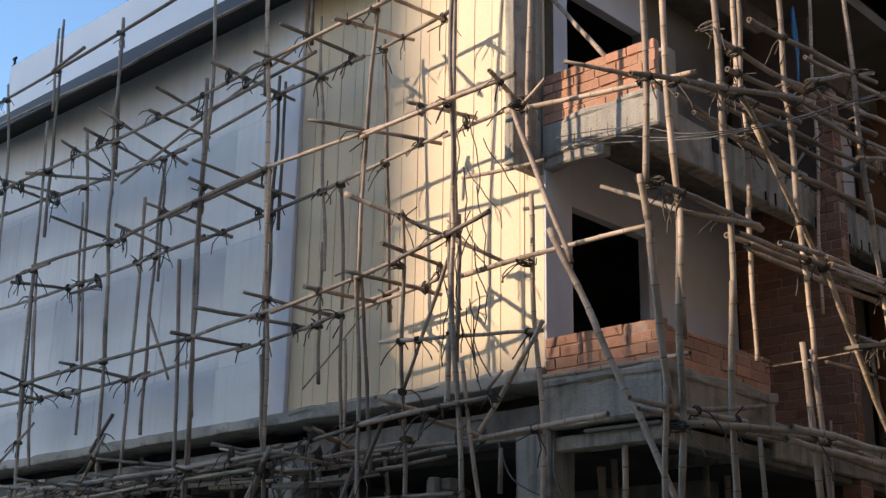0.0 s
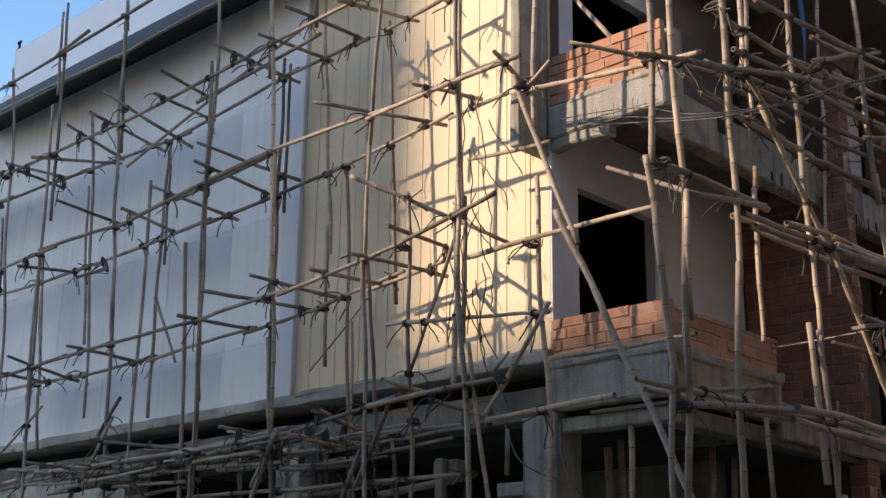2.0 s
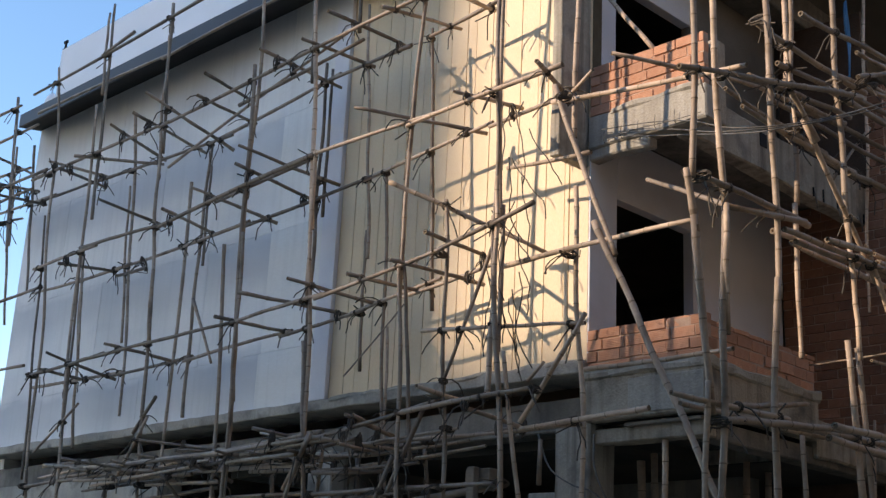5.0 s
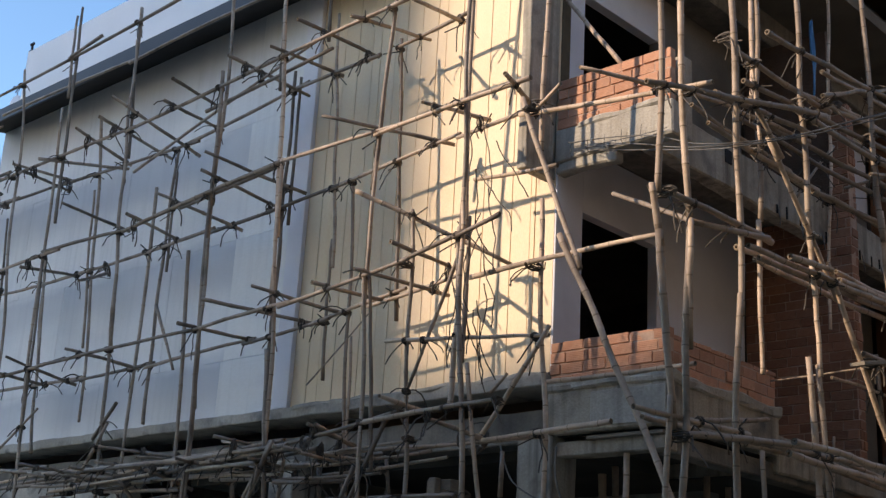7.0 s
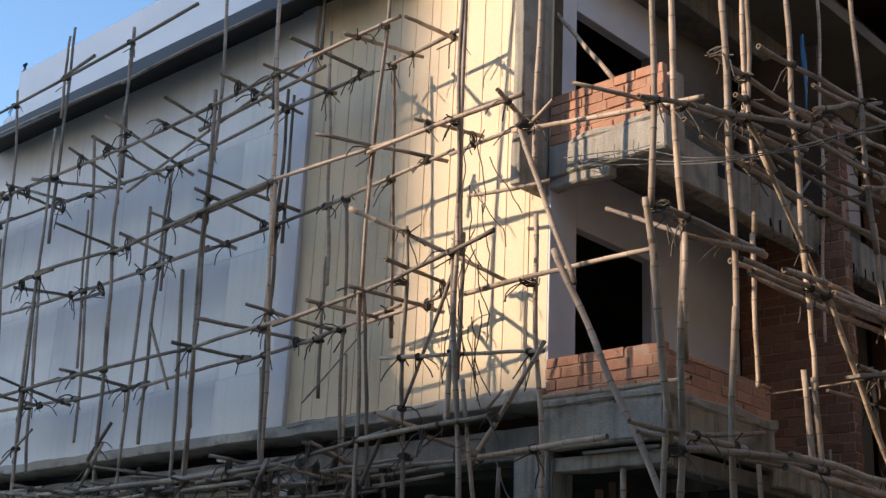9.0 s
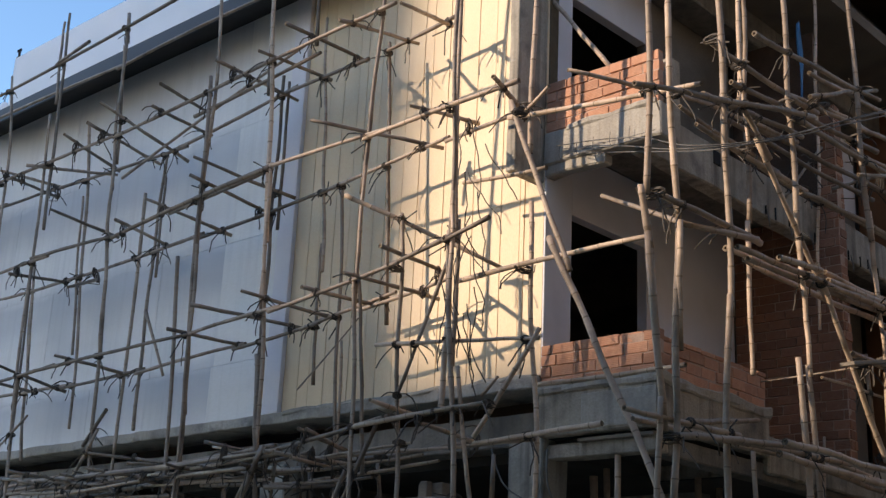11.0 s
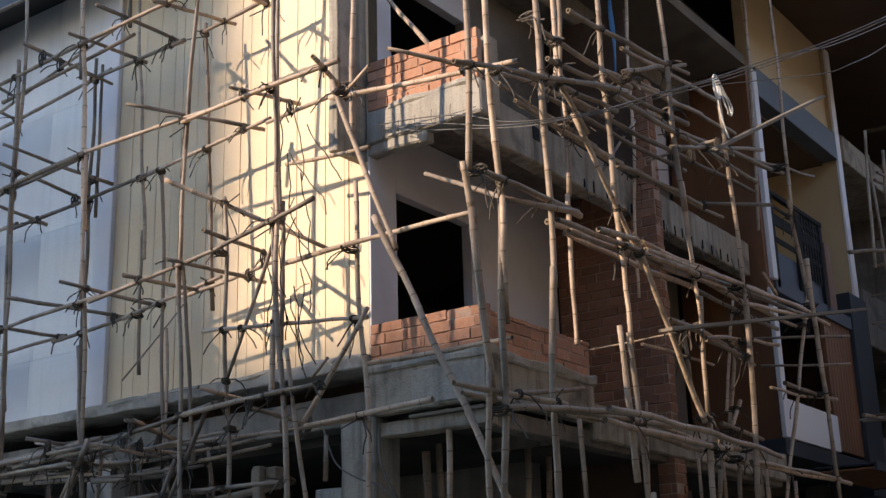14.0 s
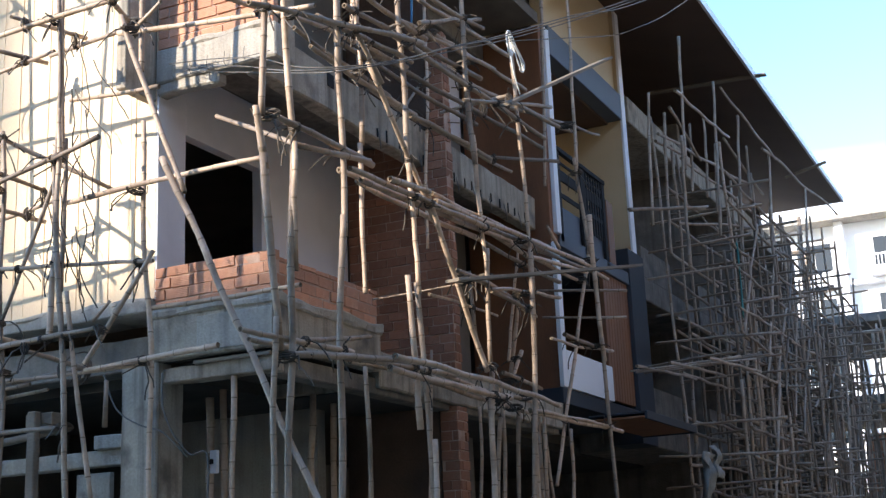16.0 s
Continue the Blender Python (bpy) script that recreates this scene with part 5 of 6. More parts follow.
pole(right_scaffold, "ledger", (1.35, -0.96, 3.70), (1.35, 1.57, 3.82), 0.036)
pole(right_scaffold, "ledger", (1.40, -0.06, 3.68), (1.40, 3.01, 3.70), 0.036)
pole(right_scaffold, "ledger", (1.78, -0.64, 3.69), (1.78, 3.66, 3.65), 0.033)
pole(right_scaffold, "ledger", (1.20, 1.22, 3.77), (1.20, 4.43, 3.83), 0.030)
pole(right_scaffold, "ledger", (1.30, 3.59, 3.62), (1.30, 7.50, 3.69), 0.030)
pole(right_scaffold, "ledger", (1.00, -0.15, 3.79), (1.00, 1.62, 3.84), 0.030)
pole(right_scaffold, "ledger", (1.00, -1.93, 3.75), (1.00, 0.08, 3.82), 0.026)
pole(right_scaffold, "ledger", (1.30, -1.48, 3.77), (1.00, 0.28, 4.10), 0.026)
pole(right_scaffold, "ledger", (0.80, 1.46, 3.89), (0.80, 4.32, 3.79), 0.030)
pole(right_scaffold, "ledger", (1.30, 1.79, 5.06), (1.30, 2.66, 5.08), 0.030)
pole(right_scaffold, "ledger", (1.10, 3.12, 5.21), (1.10, 4.77, 5.04), 0.028)
pole(right_scaffold, "ledger", (1.40, 2.59, 4.99), (1.00, 5.97, 5.52), 0.025)
# high ledgers and transoms wear the grey skin in place of shade
pole(right_scaffold, "ledger", (1.35, -2.41, 6.71), (1.50, 0.79, 7.48), 0.030, M_BAMBOO_GREY)
pole(right_scaffold, "ledger", (1.00, -1.32, 7.15), (1.00, 1.36, 7.49), 0.026, M_BAMBOO_GREY)
pole(right_scaffold, "ledger", (1.35, -1.25, 7.03), (1.35, 0.81, 7.29), 0.030, M_BAMBOO_GREY)
pole(right_scaffold, "ledger", (1.20, -0.43, 7.52), (1.20, 3.05, 7.89), 0.033, M_BAMBOO_GREY)
pole(right_scaffold, "ledger", (1.35, 0.29, 7.44), (1.35, 4.89, 7.59), 0.033, M_BAMBOO_GREY)
pole(right_scaffold, "ledger", (1.00, 0.40, 7.36), (1.00, 5.68, 7.75), 0.030, M_BAMBOO_GREY)
pole(right_scaffold, "ledger", (0.50, 1.15, 7.31), (0.50, 5.63, 7.45), 0.030, M_BAMBOO_GREY)
pole(right_scaffold, "ledger", (1.10, 1.77, 7.69), (1.10, 6.70, 8.30), 0.033, M_BAMBOO_GREY)
pole(right_scaffold, "ledger", (1.40, 2.04, 7.22), (1.40, 5.07, 8.11), 0.026, M_BAMBOO_GREY)
pole(right_scaffold, "ledger", (0.50, 3.22, 8.75), (0.50, 6.42, 9.01), 0.030, M_BAMBOO_GREY)
pole(right_scaffold, "ledger", (0.60, 2.54, 8.95), (0.60, 5.55, 9.25), 0.033, M_BAMBOO_GREY)
pole(right_scaffold, "ledger", (0.90, 4.69, 8.09), (0.90, 8.69, 8.86), 0.026, M_BAMBOO_GREY)
pole(right_scaffold, "ledger", (0.50, 4.81, 5.13), (0.50, 2.72, 5.07), 0.020)
pole(right_scaffold, "ledger", (0.40, 2.17, 7.19), (0.30, 3.40, 8.29), 0.020, M_BAMBOO_GREY)
pole(right_scaffold, "ledger", (0.60, -0.48, 7.38), (0.50, 1.85, 7.40), 0.030, M_BAMBOO_GREY)
pole(right_scaffold, "plank", (1.50, 1.28, 4.82), (2.00, 6.66, 6.00), 0.033)
pole(right_scaffold, "plank", (1.70, 2.65, 7.30), (2.20, 5.37, 8.78), 0.033)
pole(right_scaffold, "transom", (0.30, 4.97, 7.55), (1.50, 4.99, 7.25), 0.026, M_BAMBOO_GREY)
pole(right_scaffold, "transom", (0.10, 1.99, 4.92), (1.30, 2.17, 5.00), 0.012)
pole(right_scaffold, "transom", (0.30, 6.87, 5.89), (1.60, 7.34, 5.80), 0.023)
pole(right_scaffold, "transom", (0.30, 7.04, 5.50), (1.60, 7.23, 5.37), 0.020)
pole(right_scaffold, "transom", (0.30, 11.92, 8.44), (1.80, 12.08, 8.23), 0.026, M_BAMBOO_GREY)
pole(right_scaffold, "transom", (0.30, 3.70, 7.81), (1.40, 3.49, 7.76), 0.026, M_BAMBOO_GREY)
pole(right_scaffold, "brace", (1.40, 4.47, 4.65), (1.00, 8.26, 5.07), 0.023)
pole(right_scaffold, "ledger", (1.20, -0.86, 7.81), (1.20, 1.49, 7.85), 0.030, M_BAMBOO_GREY)
pole(right_scaffold, "ledger", (1.35, -0.19, 8.13), (1.35, 2.87, 8.48), 0.030, M_BAMBOO_GREY)
pole(right_scaffold, "ledger", (1.00, 0.78, 8.00), (1.00, 4.01, 8.40), 0.030, M_BAMBOO_GREY)
pole(right_scaffold, "ledger", (1.10, -0.97, 6.87), (1.10, 1.34, 6.87), 0.030, M_BAMBOO_GREY)
pole(right_scaffold, "ledger", (1.10, 1.21, 6.83), (1.10, 3.50, 6.94), 0.030, M_BAMBOO_GREY)
pole(right_scaffold, "ledger", (0.70, 0.28, 7.51), (0.70, 3.98, 7.64), 0.030, M_BAMBOO_GREY)
pole(right_scaffold, "standard", (0.50, 1.03, 11.50), (0.50, 0.95, 7.94), 0.030)
pole(right_scaffold, "transom", (1.50, 0.71, 7.68), (0.30, 5.22, 9.78), 0.030, M_BAMBOO_GREY)
pole(right_scaffold, "ledger", (1.30, 1.27, 5.86), (1.30, 6.25, 6.07), 0.030)
pole(right_scaffold, "ledger", (1.10, 1.88, 5.82), (1.10, 5.68, 6.06), 0.030)
pole(right_scaffold, "ledger", (1.35, 3.85, 5.67), (1.35, 6.26, 5.91), 0.030)
pole(right_scaffold, "ledger", (1.00, 4.19, 5.99), (1.00, 8.27, 6.25), 0.030)
pole(right_scaffold, "ledger", (1.40, 1.64, 5.02), (1.40, 2.45, 5.04), 0.030)
pole(right_scaffold, "ledger", (1.30, 2.82, 5.02), (1.30, 4.16, 4.96), 0.030)
pole(right_scaffold, "ledger", (1.20, 5.53, 4.89), (1.20, 7.39, 4.91), 0.030)
pole(right_scaffold, "ledger", (1.00, 3.72, 4.15), (1.00, 5.04, 4.09), 0.030)
pole(right_scaffold, "ledger", (1.35, 3.72, 3.64), (1.35, 6.91, 3.70), 0.030)
pole(right_scaffold, "ledger", (0.90, 1.85, 3.97), (0.90, 3.64, 3.88), 0.030)
pole(right_scaffold, "standard", (0.80, 4.94, 5.47), (0.80, 4.44, 4.19), 0.030)
pole(right_scaffold, "standard", (0.90, 4.65, 4.57), (0.90, 4.29, 4.16), 0.030)
pole(right_scaffold, "standard", (1.20, 2.80, 3.82), (1.20, 2.87, 0.00), 0.030)
pole(right_scaffold, "standard", (0.90, 3.91, 3.98), (0.90, 3.41, 0.00), 0.030)
pole(right_scaffold, "standard", (1.30, 3.94, 3.66), (1.30, 3.99, 0.00), 0.030)
pole(right_scaffold, "standard", (1.00, 5.04, 3.72), (1.00, 4.91, 0.00), 0.030)
lash(right_scaffold, most=200)

far_scaffold = thing("bamboo_scaffold", "dense bamboo scaffold along the further houses", "scaffold", "bamboo scaffolds")
for k in range(40):
    y = 13.8 + k * 0.4 + rng.uniform(-0.2, 0.2)
    for x in (0.6, 1.85):
        if rng.random() < 0.75:
            lean = rng.uniform(-0.12, 0.12)
            cut = rng.uniform(4.5, 7.0)
            pole(far_scaffold, "standard", (x + rng.uniform(-0.1, 0.1), y, 0.0), (x + lean, y + lean, cut), 0.032, M_BAMBOO_GREY)
            pole(far_scaffold, "standard", (x + lean, y + lean + 0.06, cut - rng.uniform(0.6, 1.5)), (x + lean * 2, y + rng.uniform(-0.15, 0.15), rng.uniform(7.0, 11.0)), 0.03, M_BAMBOO_GREY)
for z in (1.2, 1.9, 2.6, 3.1, 3.7, 4.3, 5.4, 6.0, 6.6, 7.3, 7.9, 8.6, 9.2):
    for x in (0.6, 1.85):
        y = 13.4
        while y < 29:
            size = rng.uniform(3.5, 6.0)
            pole(far_scaffold, "ledger", (x + 0.08, y, z + rng.uniform(-0.12, 0.12)), (x + 0.08, y + size, z + rng.uniform(-0.12, 0.12)), 0.03, M_BAMBOO_GREY)
            y += size - 0.6
    for k in range(8):
        y = 13.8 + k * 1.9 + rng.uniform(-0.5, 0.5)
        pole(far_scaffold, "transom", (0.1, y, z + 0.08), (rng.uniform(2.1, 2.7), y + rng.uniform(-0.1, 0.1), z + 0.08 + rng.uniform(-0.1, 0.1)), 0.028, M_BAMBOO_GREY)
for k in range(18):
    y = 13.6 + k * 0.85
    pole(far_scaffold, "brace", (1.95, y, rng.uniform(1.5, 6)), (1.95, y + rng.uniform(1.5, 2.5), rng.uniform(6, 9)), 0.028, M_BAMBOO_GREY)


for z in (2.7, 4.5, 6.25):
    for k in range(6):
        x = 0.55 + k * 0.26
        y = 13.7 + rng.uniform(0, 1.5)
        while y < 28:
            size = rng.uniform(3.0, 5.5)
            pole(far_scaffold, "ledger", (x, y, z + rng.uniform(-0.05, 0.08)), (x + rng.uniform(-0.1, 0.1), y + size, z + rng.uniform(-0.05, 0.08)), 0.03, M_BAMBOO_GREY)
            y += size + rng.uniform(0.5, 3.0)
lash(far_scaffold, 0.15, most=90, tails=1)
pole(far_scaffold, "standard", (1.90, 10.78, 11.24), (1.90, 10.44, 8.55), 0.030, M_BAMBOO_GREY)
pole(far_scaffold, "standard", (1.95, 10.15, 9.09), (1.90, 10.12, 6.72), 0.030, M_BAMBOO_GREY)
pole(far_scaffold, "standard", (1.90, 13.29, 11.20), (1.90, 12.61, 7.78), 0.030, M_BAMBOO_GREY)
pole(far_scaffold, "standard", (1.20, 10.91, 10.31), (1.20, 10.47, 7.62), 0.030, M_BAMBOO_GREY)
pole(far_scaffold, "standard", (1.40, 11.16, 9.95), (1.40, 10.78, 7.13), 0.030, M_BAMBOO_GREY)
pole(far_scaffold, "standard", (1.90, 15.29, 11.10), (1.90, 14.46, 7.83), 0.030, M_BAMBOO_GREY)
pole(far_scaffold, "standard", (1.90, 18.40, 11.22), (1.90, 17.67, 8.50), 0.030, M_BAMBOO_GREY)
pole(far_scaffold, "standard", (1.30, 13.42, 10.45), (1.30, 13.16, 8.93), 0.030, M_BAMBOO_GREY)
pole(far_scaffold, "standard", (1.30, 14.69, 10.97), (1.30, 14.35, 9.11), 0.030, M_BAMBOO_GREY)
pole(far_scaffold, "standard", (1.20, 15.95, 10.78), (1.20, 15.54, 9.04), 0.030, M_BAMBOO_GREY)
pole(far_scaffold, "standard", (1.90, 22.98, 11.42), (1.90, 21.91, 8.94), 0.030, M_BAMBOO_GREY)
pole(far_scaffold, "ledger", (1.90, 10.20, 9.98), (1.90, 14.22, 10.28), 0.030, M_BAMBOO_GREY)
pole(far_scaffold, "ledger", (1.95, 13.63, 11.18), (1.95, 18.85, 11.10), 0.030, M_BAMBOO_GREY)
pole(far_scaffold, "ledger", (1.95, 17.47, 10.99), (1.95, 28.03, 11.94), 0.030, M_BAMBOO_GREY)
pole(far_scaffold, "ledger", (1.40, 10.64, 9.40), (1.40, 17.84, 10.32), 0.030, M_BAMBOO_GREY)
pole(far_scaffold, "ledger", (1.30, 12.48, 9.45), (1.30, 23.38, 10.14), 0.030, M_BAMBOO_GREY)
pole(far_scaffold, "ledger", (1.50, 11.22, 10.07), (1.50, 13.24, 9.57), 0.030, M_BAMBOO_GREY)
pole(far_scaffold, "ledger", (1.50, 15.50, 10.72), (1.50, 19.18, 10.37), 0.030, M_BAMBOO_GREY)
pole(far_scaffold, "ledger", (1.30, 8.82, 7.50), (1.90, 11.77, 8.18), 0.030, M_BAMBOO_GREY)
pole(far_scaffold, "ledger", (1.20, 12.20, 8.08), (1.90, 17.23, 9.03), 0.030, M_BAMBOO_GREY)
pole(far_scaffold, "ledger", (1.20, 11.12, 9.42), (1.20, 13.11, 9.71), 0.030, M_BAMBOO_GREY)
pole(far_scaffold, "plank", (-0.47, 17.00, 12.68), (2.29, 17.00, 12.57), 0.027, M_BAMBOO_GREY)
pole(far_scaffold, "plank", (1.24, 24.00, 12.13), (2.38, 24.00, 12.39), 0.027, M_BAMBOO_GREY)

# a low stack of poles laid out as a platform beside the finished house
for k in range(7):
    z = 5.22 + 0.03 * k * rng.uniform(0.6, 1.2)
    pole(far_scaffold, "transom", (0.35 + rng.uniform(-0.1, 0.3), 11.0 + 0.32 * k, z - 0.05), (2.35 + rng.uniform(-0.2, 0.5), 11.1 + 0.32 * k + rng.uniform(-0.2, 0.2), z + rng.uniform(-0.05, 0.08)), 0.021, M_BAMBOO_GREY)
for x in (0.7, 1.3, 2.0):
    pole(far_scaffold, "ledger", (x, 10.4, 5.12), (x + 0.05, 14.2, 5.34), 0.029, M_BAMBOO_GREY)

# a further house still in its concrete frame, with its own scaffold
frame_house = thing("unfinished_house", "bare concrete frame of a further house under construction", "building")
for z in (3.6, 6.9, 9.75):
    box("slab", (-5.0, 35.0, z), (7.5, 44.0, z + 0.32), M_CONCRETE_DARK, frame_house, 0.02)
for x in (-4.6, -1.2, 2.4, 6.4):
    for y in (36.0, 42.5):
        box("column", (x, y, 0.0), (x + 0.35, y + 0.35, 9.75), M_CONCRETE_DARK, frame_house, 0.02)
box("infill", (0.9, 36.1, 3.92), (2.4, 36.25, 6.0), M_BRICK, frame_house, 0.01, "dull red brick infill panel")
yard_scaffold = thing("bamboo_scaffold", "distant bamboo scaffold round a concrete frame", "scaffold", "bamboo scaffolds")
for k in range(46):
    x, y = rng.uniform(-1.8, 3.6), rng.choice((31.5, 32.6, 33.8))
    low = rng.choice((0.0, 0.0, 3.8))
    pole(yard_scaffold, "standard", (x, y, low), (x + rng.uniform(-0.3, 0.3), y, rng.uniform(6.0, 9.5) + (4.0 if x < 0.4 and low else 0.0)), 0.042, M_BAMBOO_GREY)
for z in (2.2, 4.4, 5.3, 6.4, 7.2, 8.3, 9.0, 10.6, 12.2):
    for y in (31.5, 32.6, 33.8):
        pole(yard_scaffold, "ledger", (-1.9, y + 0.08, z + rng.uniform(-0.2, 0.2)), (3.9 if z < 9.5 else 0.9, y + 0.08, z + rng.uniform(-0.3, 0.3)), 0.04, M_BAMBOO_GREY)
for k in range(14):
    x = rng.uniform(-1.8, 3.2)
    pole(yard_scaffold, "brace", (x, 31.4, rng.uniform(3, 6)), (x + rng.uniform(-1, 1), 31.4, rng.uniform(6.5, 9.5)), 0.036, M_BAMBOO_GREY)

# long loose strips that hang about the corner pole
for k in range(16):
    p = Vector((rng.uniform(-2.1, -1.3), rng.uniform(-1.4, -1.0), rng.uniform(5.2, 7.6)))
    d, pts = Vector((rng.uniform(-0.4, 0.6), rng.uniform(-0.2, 0.2), -1)).normalized(), []
    for q in range(9):
        pts.append(p.copy())
        d = (d + Vector((rng.uniform(-0.5, 0.5), rng.uniform(-0.25, 0.25), -0.2))).normalized()
        p += d * rng.uniform(0.08, 0.16)
    v, f = tube(pts, 0.007, 4)
    link("loose_strip", v, f, M_TIE, left_scaffold, "dark loose tie strip")


def wire(name, points, r, mat, label, category, steps=10, parent=None):
    """A slack line through points, rounded between them."""
    p = [Vector(q) for q in points]
    out = []
    for i in range(len(p) - 1):
        a, b, c, d = p[max(i - 1, 0)], p[i], p[i + 1], p[min(i + 2, len(p) - 1)]
        for s in range(steps):
            t = s / steps
            out.append(0.5 * ((2 * b) + (c - a) * t + (2 * a - 5 * b + 4 * c - d) * t * t + (3 * b - a - 3 * c + d) * t ** 3))
    out.append(p[-1])
    v, f = tube(out, r, 6)
    ob = link(name, v, f, mat, parent, smooth=True)
    return ob if parent else tagged(ob, label, category)


# overhead cables past the corner
CABLES = "slack dark overhead cable past the building corner"
wire("overhead_cable", [(-1.37, -0.06, 7.56), (-0.68, -0.12, 7.45), (0.15, -0.5, 7.13), (1.0, -1.01, 6.66), (1.5, -0.86, 6.61), (1.8, -0.46, 6.75), (2.1, 0.27, 7.09), (2.3, 1.28, 7.55), (2.6, 2.3, 8.06), (2.9, 3.83, 8.85), (3.2, 4.97, 9.48), (3.5, 6.21, 10.21), (3.9, 7.95, 11.26)], 0.0065, M_WIRE, CABLES, "cable")
wire("overhead_cable", [(-1.12, -0.06, 7.45), (-0.25, -0.3, 7.2), (0.9, -1.17, 6.59), (1.5, -1.09, 6.5), (1.8, -0.46, 6.72), (2.1, 0.27, 7.05), (2.3, 1.28, 7.51), (2.6, 2.3, 8.02), (2.9, 3.83, 8.81), (3.2, 4.97, 9.44), (3.5, 6.21, 10.17), (3.9, 7.95, 11.22)], 0.0065, M_WIRE, CABLES, "cable")
wire("overhead_cable", [(2.3, 1.27, 7.49), (2.5, 2.52, 7.95), (2.7, 4.16, 8.57), (2.9, 4.7, 8.85), (3, 5.59, 9.33), (3.2, 6.83, 10.13), (3.4, 8.36, 11.15), (3.8, 9.55, 12.1)], 0.0065, M_WIRE, CABLES, "cable")
wire("overhead_cable", [(-1.04, -0.06, 7.39), (0.14, -0.5, 6.97), (1.0, -0.91, 6.63), (1.5, -1.09, 6.48), (1.85, -0.56, 6.69), (2.15, 0.17, 7.05), (2.4, 1.04, 7.46), (2.6, 2.31, 8.1), (2.8, 2.71, 8.29), (3, 3.45, 8.59), (3.3, 5.03, 9.43), (3.6, 6.07, 10.06), (4, 7.34, 10.86)], 0.0065, M_WIRE, CABLES, "cable")
rope = thing("rope_coil", "knotted white nylon rope hanging from the cables", "rope")
for pts in ([(2.3, 1.36, 7.63), (2.31, 1.34, 7.52), (2.32, 1.38, 7.34), (2.32, 1.44, 7.16), (2.33, 1.56, 6.94)],
            [(2.3, 1.34, 7.62), (2.31, 1.30, 7.52), (2.32, 1.33, 7.38), (2.32, 1.40, 7.36), (2.31, 1.41, 7.5), (2.3, 1.38, 7.63)],
            [(2.3, 1.36, 7.63), (2.31, 1.33, 7.5), (2.32, 1.37, 7.36), (2.33, 1.42, 7.40), (2.31, 1.40, 7.6)],
            [(2.3, 1.44, 7.64), (2.31, 1.56, 7.52), (2.32, 1.70, 7.36), (2.32, 1.72, 7.28), (2.33, 1.62, 7.29), (2.32, 1.52, 7.42), (2.3, 1.45, 7.62)],
            [(2.3, 1.36, 7.64), (2.29, 1.40, 7.67), (2.3, 1.46, 7.66), (2.31, 1.58, 7.54), (2.33, 1.74, 7.38), (2.33, 1.70, 7.26), (2.32, 1.62, 7.27)]):
    wire("strand", pts, 0.0095, M_ROPE, "", "", 8, rope)

# reinforcement left along the edge of the second balcony
rebar = thing("steel_reinforcement", "rusty thin reinforcement bars along the balcony edge", "rebar")
wire("bar", [(-1.3, -0.03, 7.42), (-0.9, -0.06, 7.44), (-0.4, -0.05, 7.42), (0.0, -0.03, 7.43)], 0.0045, M_WIRE, "", "", 6, rebar)
for x in (-1.35, -1.1, -0.86, -0.62, -0.35):
    wire("bar", [(x, 0.0, 7.40), (x + 0.01, -0.05, 7.43), (x + 0.02, -0.05, 7.55)], 0.004, M_WIRE, "", "", 4, rebar)
for k in range(9):
    y = 3.0 + k * 0.6
    wire("bar", [(-0.31, y, 7.5), (-0.27, y, 7.3), (-0.27, y + 0.01, 7.2)], 0.008, M_WIRE, "", "", 4, rebar)

# props and timber under the balcony
def prop(a, b, r, label):
    e = thing("bamboo_prop", label, "prop", "bamboo props")
    pole(e, "shaft", a, b, r)


prop((-1.5, 0.9, 0.0), (-1.5, 0.92, 3.78), 0.045, "bamboo prop standing inside the ground floor")
prop((-1.34, 0.9, 0.0), (-1.33, 0.95, 3.86), 0.045, "bamboo prop standing inside the ground floor")
prop((-0.7, 0.2, 0.0), (-0.65, 0.2, 4.1), 0.032, "slim bamboo prop under the balcony beam")
prop((-0.95, 2.2, 0.0), (-0.9, 2.2, 3.9), 0.04, "bamboo prop standing inside the ground floor")
prop((-1.1, 3.1, 0.0), (-1.15, 3.1, 3.9), 0.04, "bamboo prop standing inside the ground floor")
prop((-0.72, 0.15, 8.46), (-1.72, 0.15, 9.8), 0.03, "bamboo prop leaning in the second balcony")
trestle = thing("timber_trestle", "pale sawn timber trestle beside the column", "trestle")
box("post", (-2.68, -0.76, 0.0), (-2.565, -0.664, 3.57), M_PLANK, trestle, 0.012, rough=0.006, cuts=10)
box("head", (-2.80, -0.66, 3.36), (-2.42, -0.44, 3.56), M_PLANK, trestle, 0.012, rough=0.006, cuts=4)
v, f = tube([(-3.9, -0.4, 3.28), (-3.2, -0.41, 3.33), (-2.5, -0.4, 3.4)], 0.045, 8)
link("rail", v, f, M_BAMBOO_GREY, trestle, "grey round pole", smooth=True)
structure(box("beam_ground_rail", (-6.0, 0.16, 3.02), (-2.05, 0.34, 3.2), M_CONCRETE, bevel=0.012, rough=0.01, cuts=20), "low grey concrete rail between the columns")
panel_board = box("formwork_board", (-2.7, 0.06, 0.0), (-2.22, 0.14, 2.94), M_EDGE, None, 0.008, rough=0.006, cuts=6)
tagged(panel_board, "pale grey formwork board standing against the column", "board")
block = box("concrete_block", (-2.5, 0.1, 3.204), (-2.1, 0.3, 3.36), M_CONCRETE, None, 0.012, rough=0.008, cuts=4)
tagged(block, "grey concrete block on the rail beside the column", "block")
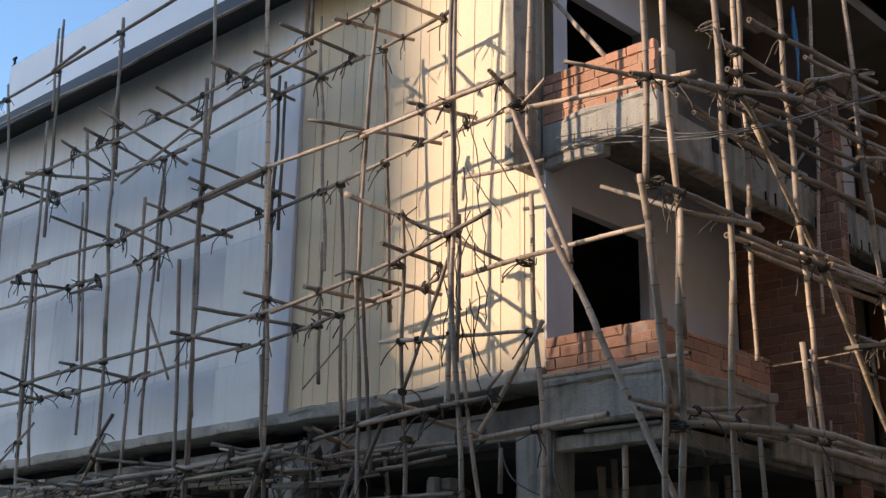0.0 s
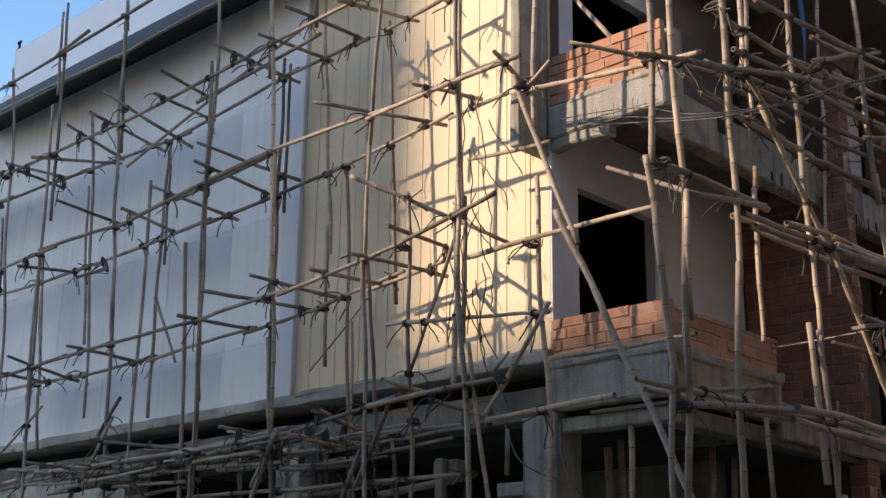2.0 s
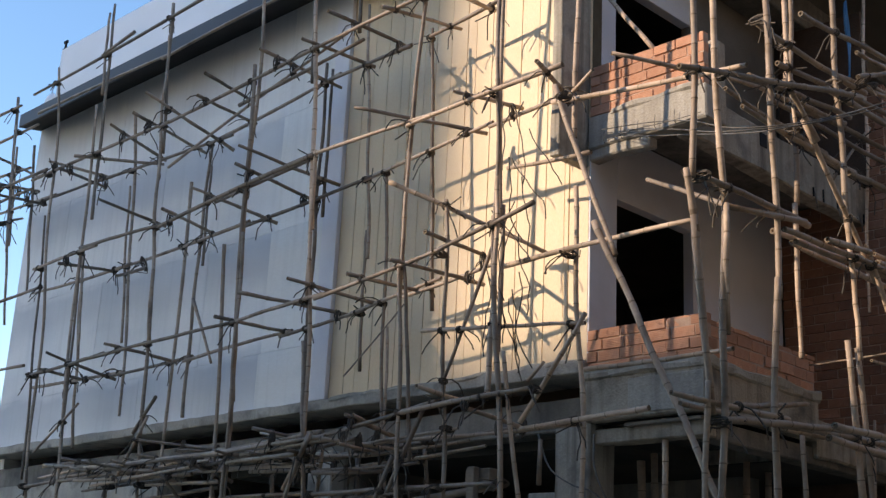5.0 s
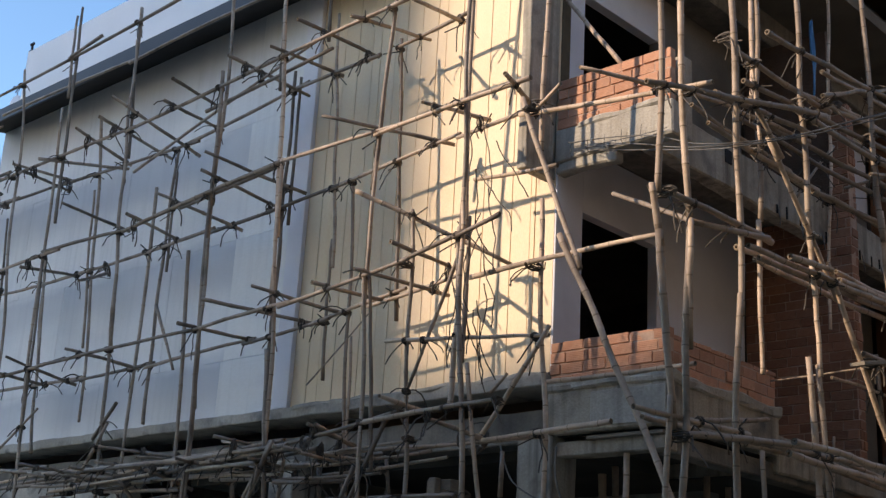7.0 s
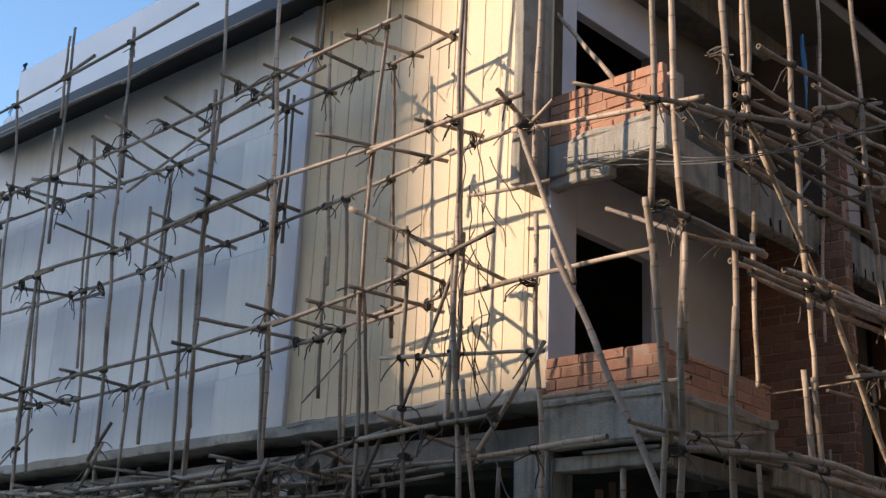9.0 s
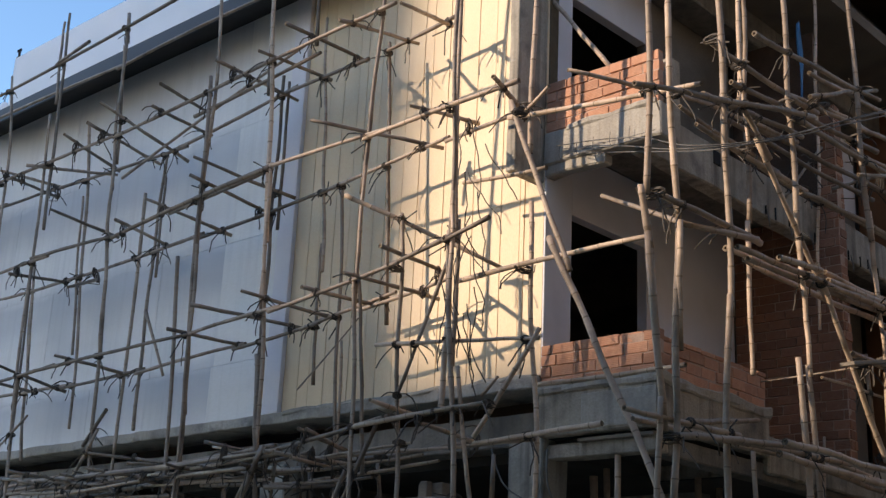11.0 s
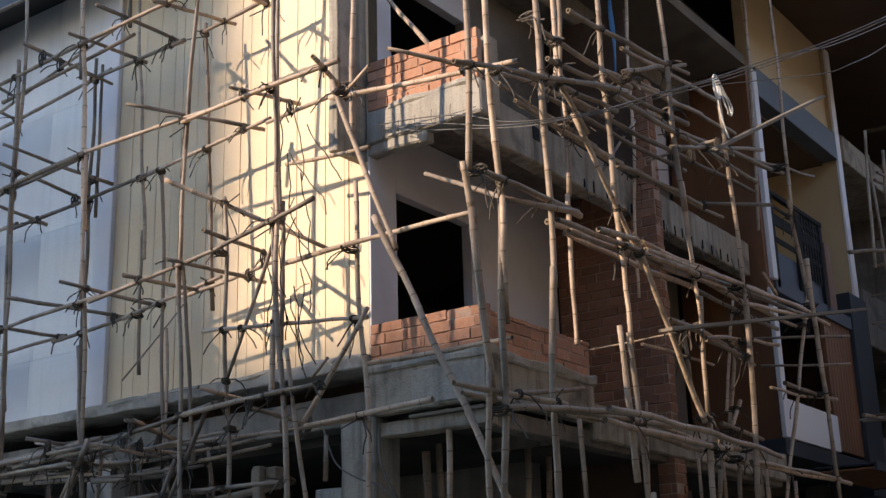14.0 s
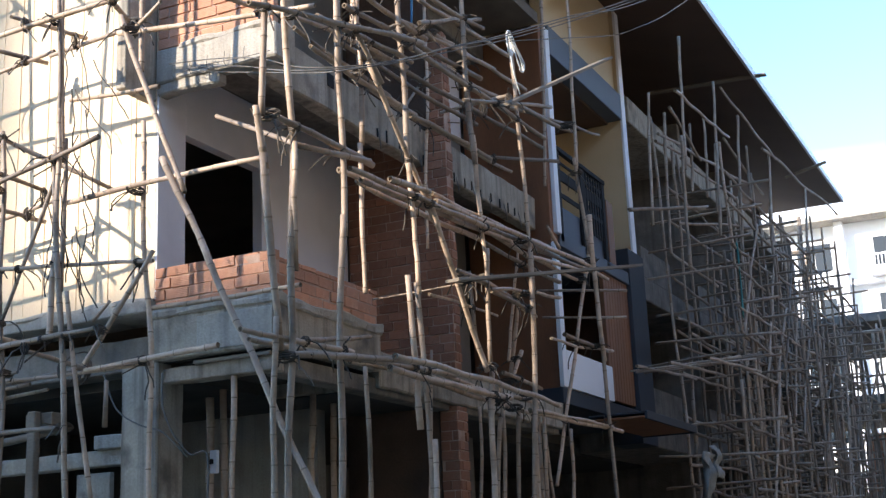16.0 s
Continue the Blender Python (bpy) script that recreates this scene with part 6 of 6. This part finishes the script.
wire("electric_cable", [(-1.45, -0.02, 3.95), (-1.42, -0.05, 3.6), (-1.33, 0.0, 3.3), (-1.21, 0.15, 3.06), (-1.0, 0.2, 3.0), (-1.1, 0.25, 2.0), (-1.3, 0.2, 0.01)], 0.012, M_WIRE, "loose dark electric cable at the column", "cable")
wire("electric_cable", [(-2.2, -0.1, 4.0), (-2.0, -0.12, 3.6), (-1.7, -0.1, 3.4), (-1.45, 0.0, 3.3), (-1.2, 0.1, 3.02)], 0.010, M_WIRE, "loose dark electric cable at the column", "cable")
switch_box = thing("switch_box", "small white electric switch box on a prop", "switch box")
box("case", (-1.42, 0.8, 2.9), (-1.32, 0.86, 3.16), M_PURE, switch_box, 0.01)
box("lever", (-1.40, 0.77, 3.0), (-1.36, 0.8, 3.06), M_STEEL, switch_box, 0.004)

# cloths and strips left on the scaffold
def cloth(name, at, w, h, mat, label):
    vs, fs, nx, nz = [], [], 6, 12
    for i in range(nz + 1):
        for j in range(nx + 1):
            u, v = j / nx, i / nz
            squeeze = 1 - 0.5 * v * (0.6 + 0.4 * math.sin(7 * v))
            fold = noise.noise_vector(Vector((u * 3.1 + at[1], v * 2.6, h * 7.0))) * min(0.13, w * 0.5)
            vs.append((at[0] + 0.06 * min(1.0, w * 1.5) * math.sin(9 * u + 3 * v) + fold.x, at[1] + (u - 0.5) * w * squeeze + fold.y, at[2] - v * h + 0.03 * math.sin(12 * u) + fold.z * (0.3 + v)))
    for i in range(nz):
        for j in range(nx):
            a = i * (nx + 1) + j
            fs.append([a, a + 1, a + nx + 2, a + nx + 1])
    ob = link(name, vs, fs, mat, smooth=True)
    sol = ob.modifiers.new("thick", "SOLIDIFY")
    sol.thickness = 0.008
    return tagged(ob, label, "cloth")


cloth("hung_cloth", (1.92, 10.6, 3.62), 0.5, 0.5, M_CLOTH, "grubby pale cloth hung on the scaffold")
cloth("hung_cloth", (1.92, 9.95, 3.48), 0.55, 0.75, M_CLOTH, "grubby pale cloth hung on the scaffold")
cloth("net_strip", (1.93, 13.75, 7.9), 0.07, 1.5, M_TEAL, "torn teal netting strip on the scaffold")
cloth("tarp_strip", (0.3, 2.93, 9.9), 0.09, 1.1, M_TARP, "bright blue tarpaulin strip")

# trowelled mortar left along the foot of the bricks, and drips on the slabs
def mortar_ridge(name, lo, hi, label):
    structure(box(name, lo, hi, M_CONCRETE, bevel=0.02, rough=0.045, cuts=46, label=""), label)


sockets = structure(new("trim_beam_sockets"), "black recess plate and stub bars on the edge beam")
# no hole is cut: a black plate gives the recess its shade
box("socket", (-0.30, 1.70, 7.66), (-0.287, 1.86, 7.84), M_STEEL, sockets, 0.004, "black plate for the shade in a small recess")
for k in range(16):
    y = 2.9 + k * 0.34 + rng.uniform(-0.06, 0.06)
    box("stub", (-0.30, y, 7.36 + rng.uniform(-0.02, 0.02)), (-0.278, y + 0.011, 7.50 + rng.uniform(-0.03, 0.04)), M_STEEL, sockets, 0.002)
mortar_ridge("trim_mortar_front", (-1.62, -0.03, 4.58), (0.02, 0.1, 4.70), "rough trowelled mortar ridge")
mortar_ridge("trim_mortar_side", (-0.1, 0.0, 4.56), (0.03, 2.34, 4.68), "rough trowelled mortar ridge")
mortar_ridge("trim_mortar_gable", (-6.0, -0.07, 4.76), (-1.62, 0.05, 4.83), "rough mortar along the foot of the cladding")
mortar_ridge("trim_mortar_upper", (-1.3, -0.015, 7.75), (0.0, 0.1, 7.83), "rough trowelled mortar ridge")

# ---- brick parapets and cross walls, last ----
parapet_low = thing("brick_parapet", "low parapet of orange-red hollow bricks on the first balcony", "brick wall", "brick parapets")
brickwork(parapet_low, (-1.6, 0.02, 4.64), (1, 0, 0), (0, -1, 0), 1.6, 0.52, ragged=0.1)
brickwork(parapet_low, (-0.02, 0.12, 4.64), (0, 1, 0), (1, 0, 0), 2.2, 0.46)
parapet_high = thing("brick_parapet", "parapet of sunlit orange hollow bricks on the second balcony", "brick wall", "brick parapets")
brickwork(parapet_high, (-1.6, 0.02, 7.80), (1, 0, 0), (0, -1, 0), 1.62, 0.66)
cross = thing("brick_cross_wall", "unplastered red brick cross wall with a toothed end", "brick wall", "brick cross walls")
brickwork(cross, (-1.6, 4.4, 4.37), (1, 0, 0), (0, -1, 0), 1.62, 3.4, 0.2, clay=M_BRICK_DARK)
brickwork(cross, (0.02, 4.42, 4.37), (0, 1, 0), (1, 0, 0), 0.2, 5.0, 0.1, w=0.2, clay=M_BRICK_DARK)
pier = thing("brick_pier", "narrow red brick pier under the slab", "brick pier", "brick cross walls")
brickwork(pier, (-0.25, 4.4, 0.0), (1, 0, 0), (0, -1, 0), 0.27, 3.9, 0.2, w=0.27, clay=M_BRICK_DARK)
brickwork(pier, (0.02, 4.42, 0.0), (0, 1, 0), (1, 0, 0), 0.3, 3.9, 0.1, w=0.3, clay=M_BRICK_DARK)
brickwork(cross, (-0.26, 4.4, 7.77), (1, 0, 0), (0, -1, 0), 0.28, 1.6, 0.2, w=0.28, clay=M_BRICK_DARK)
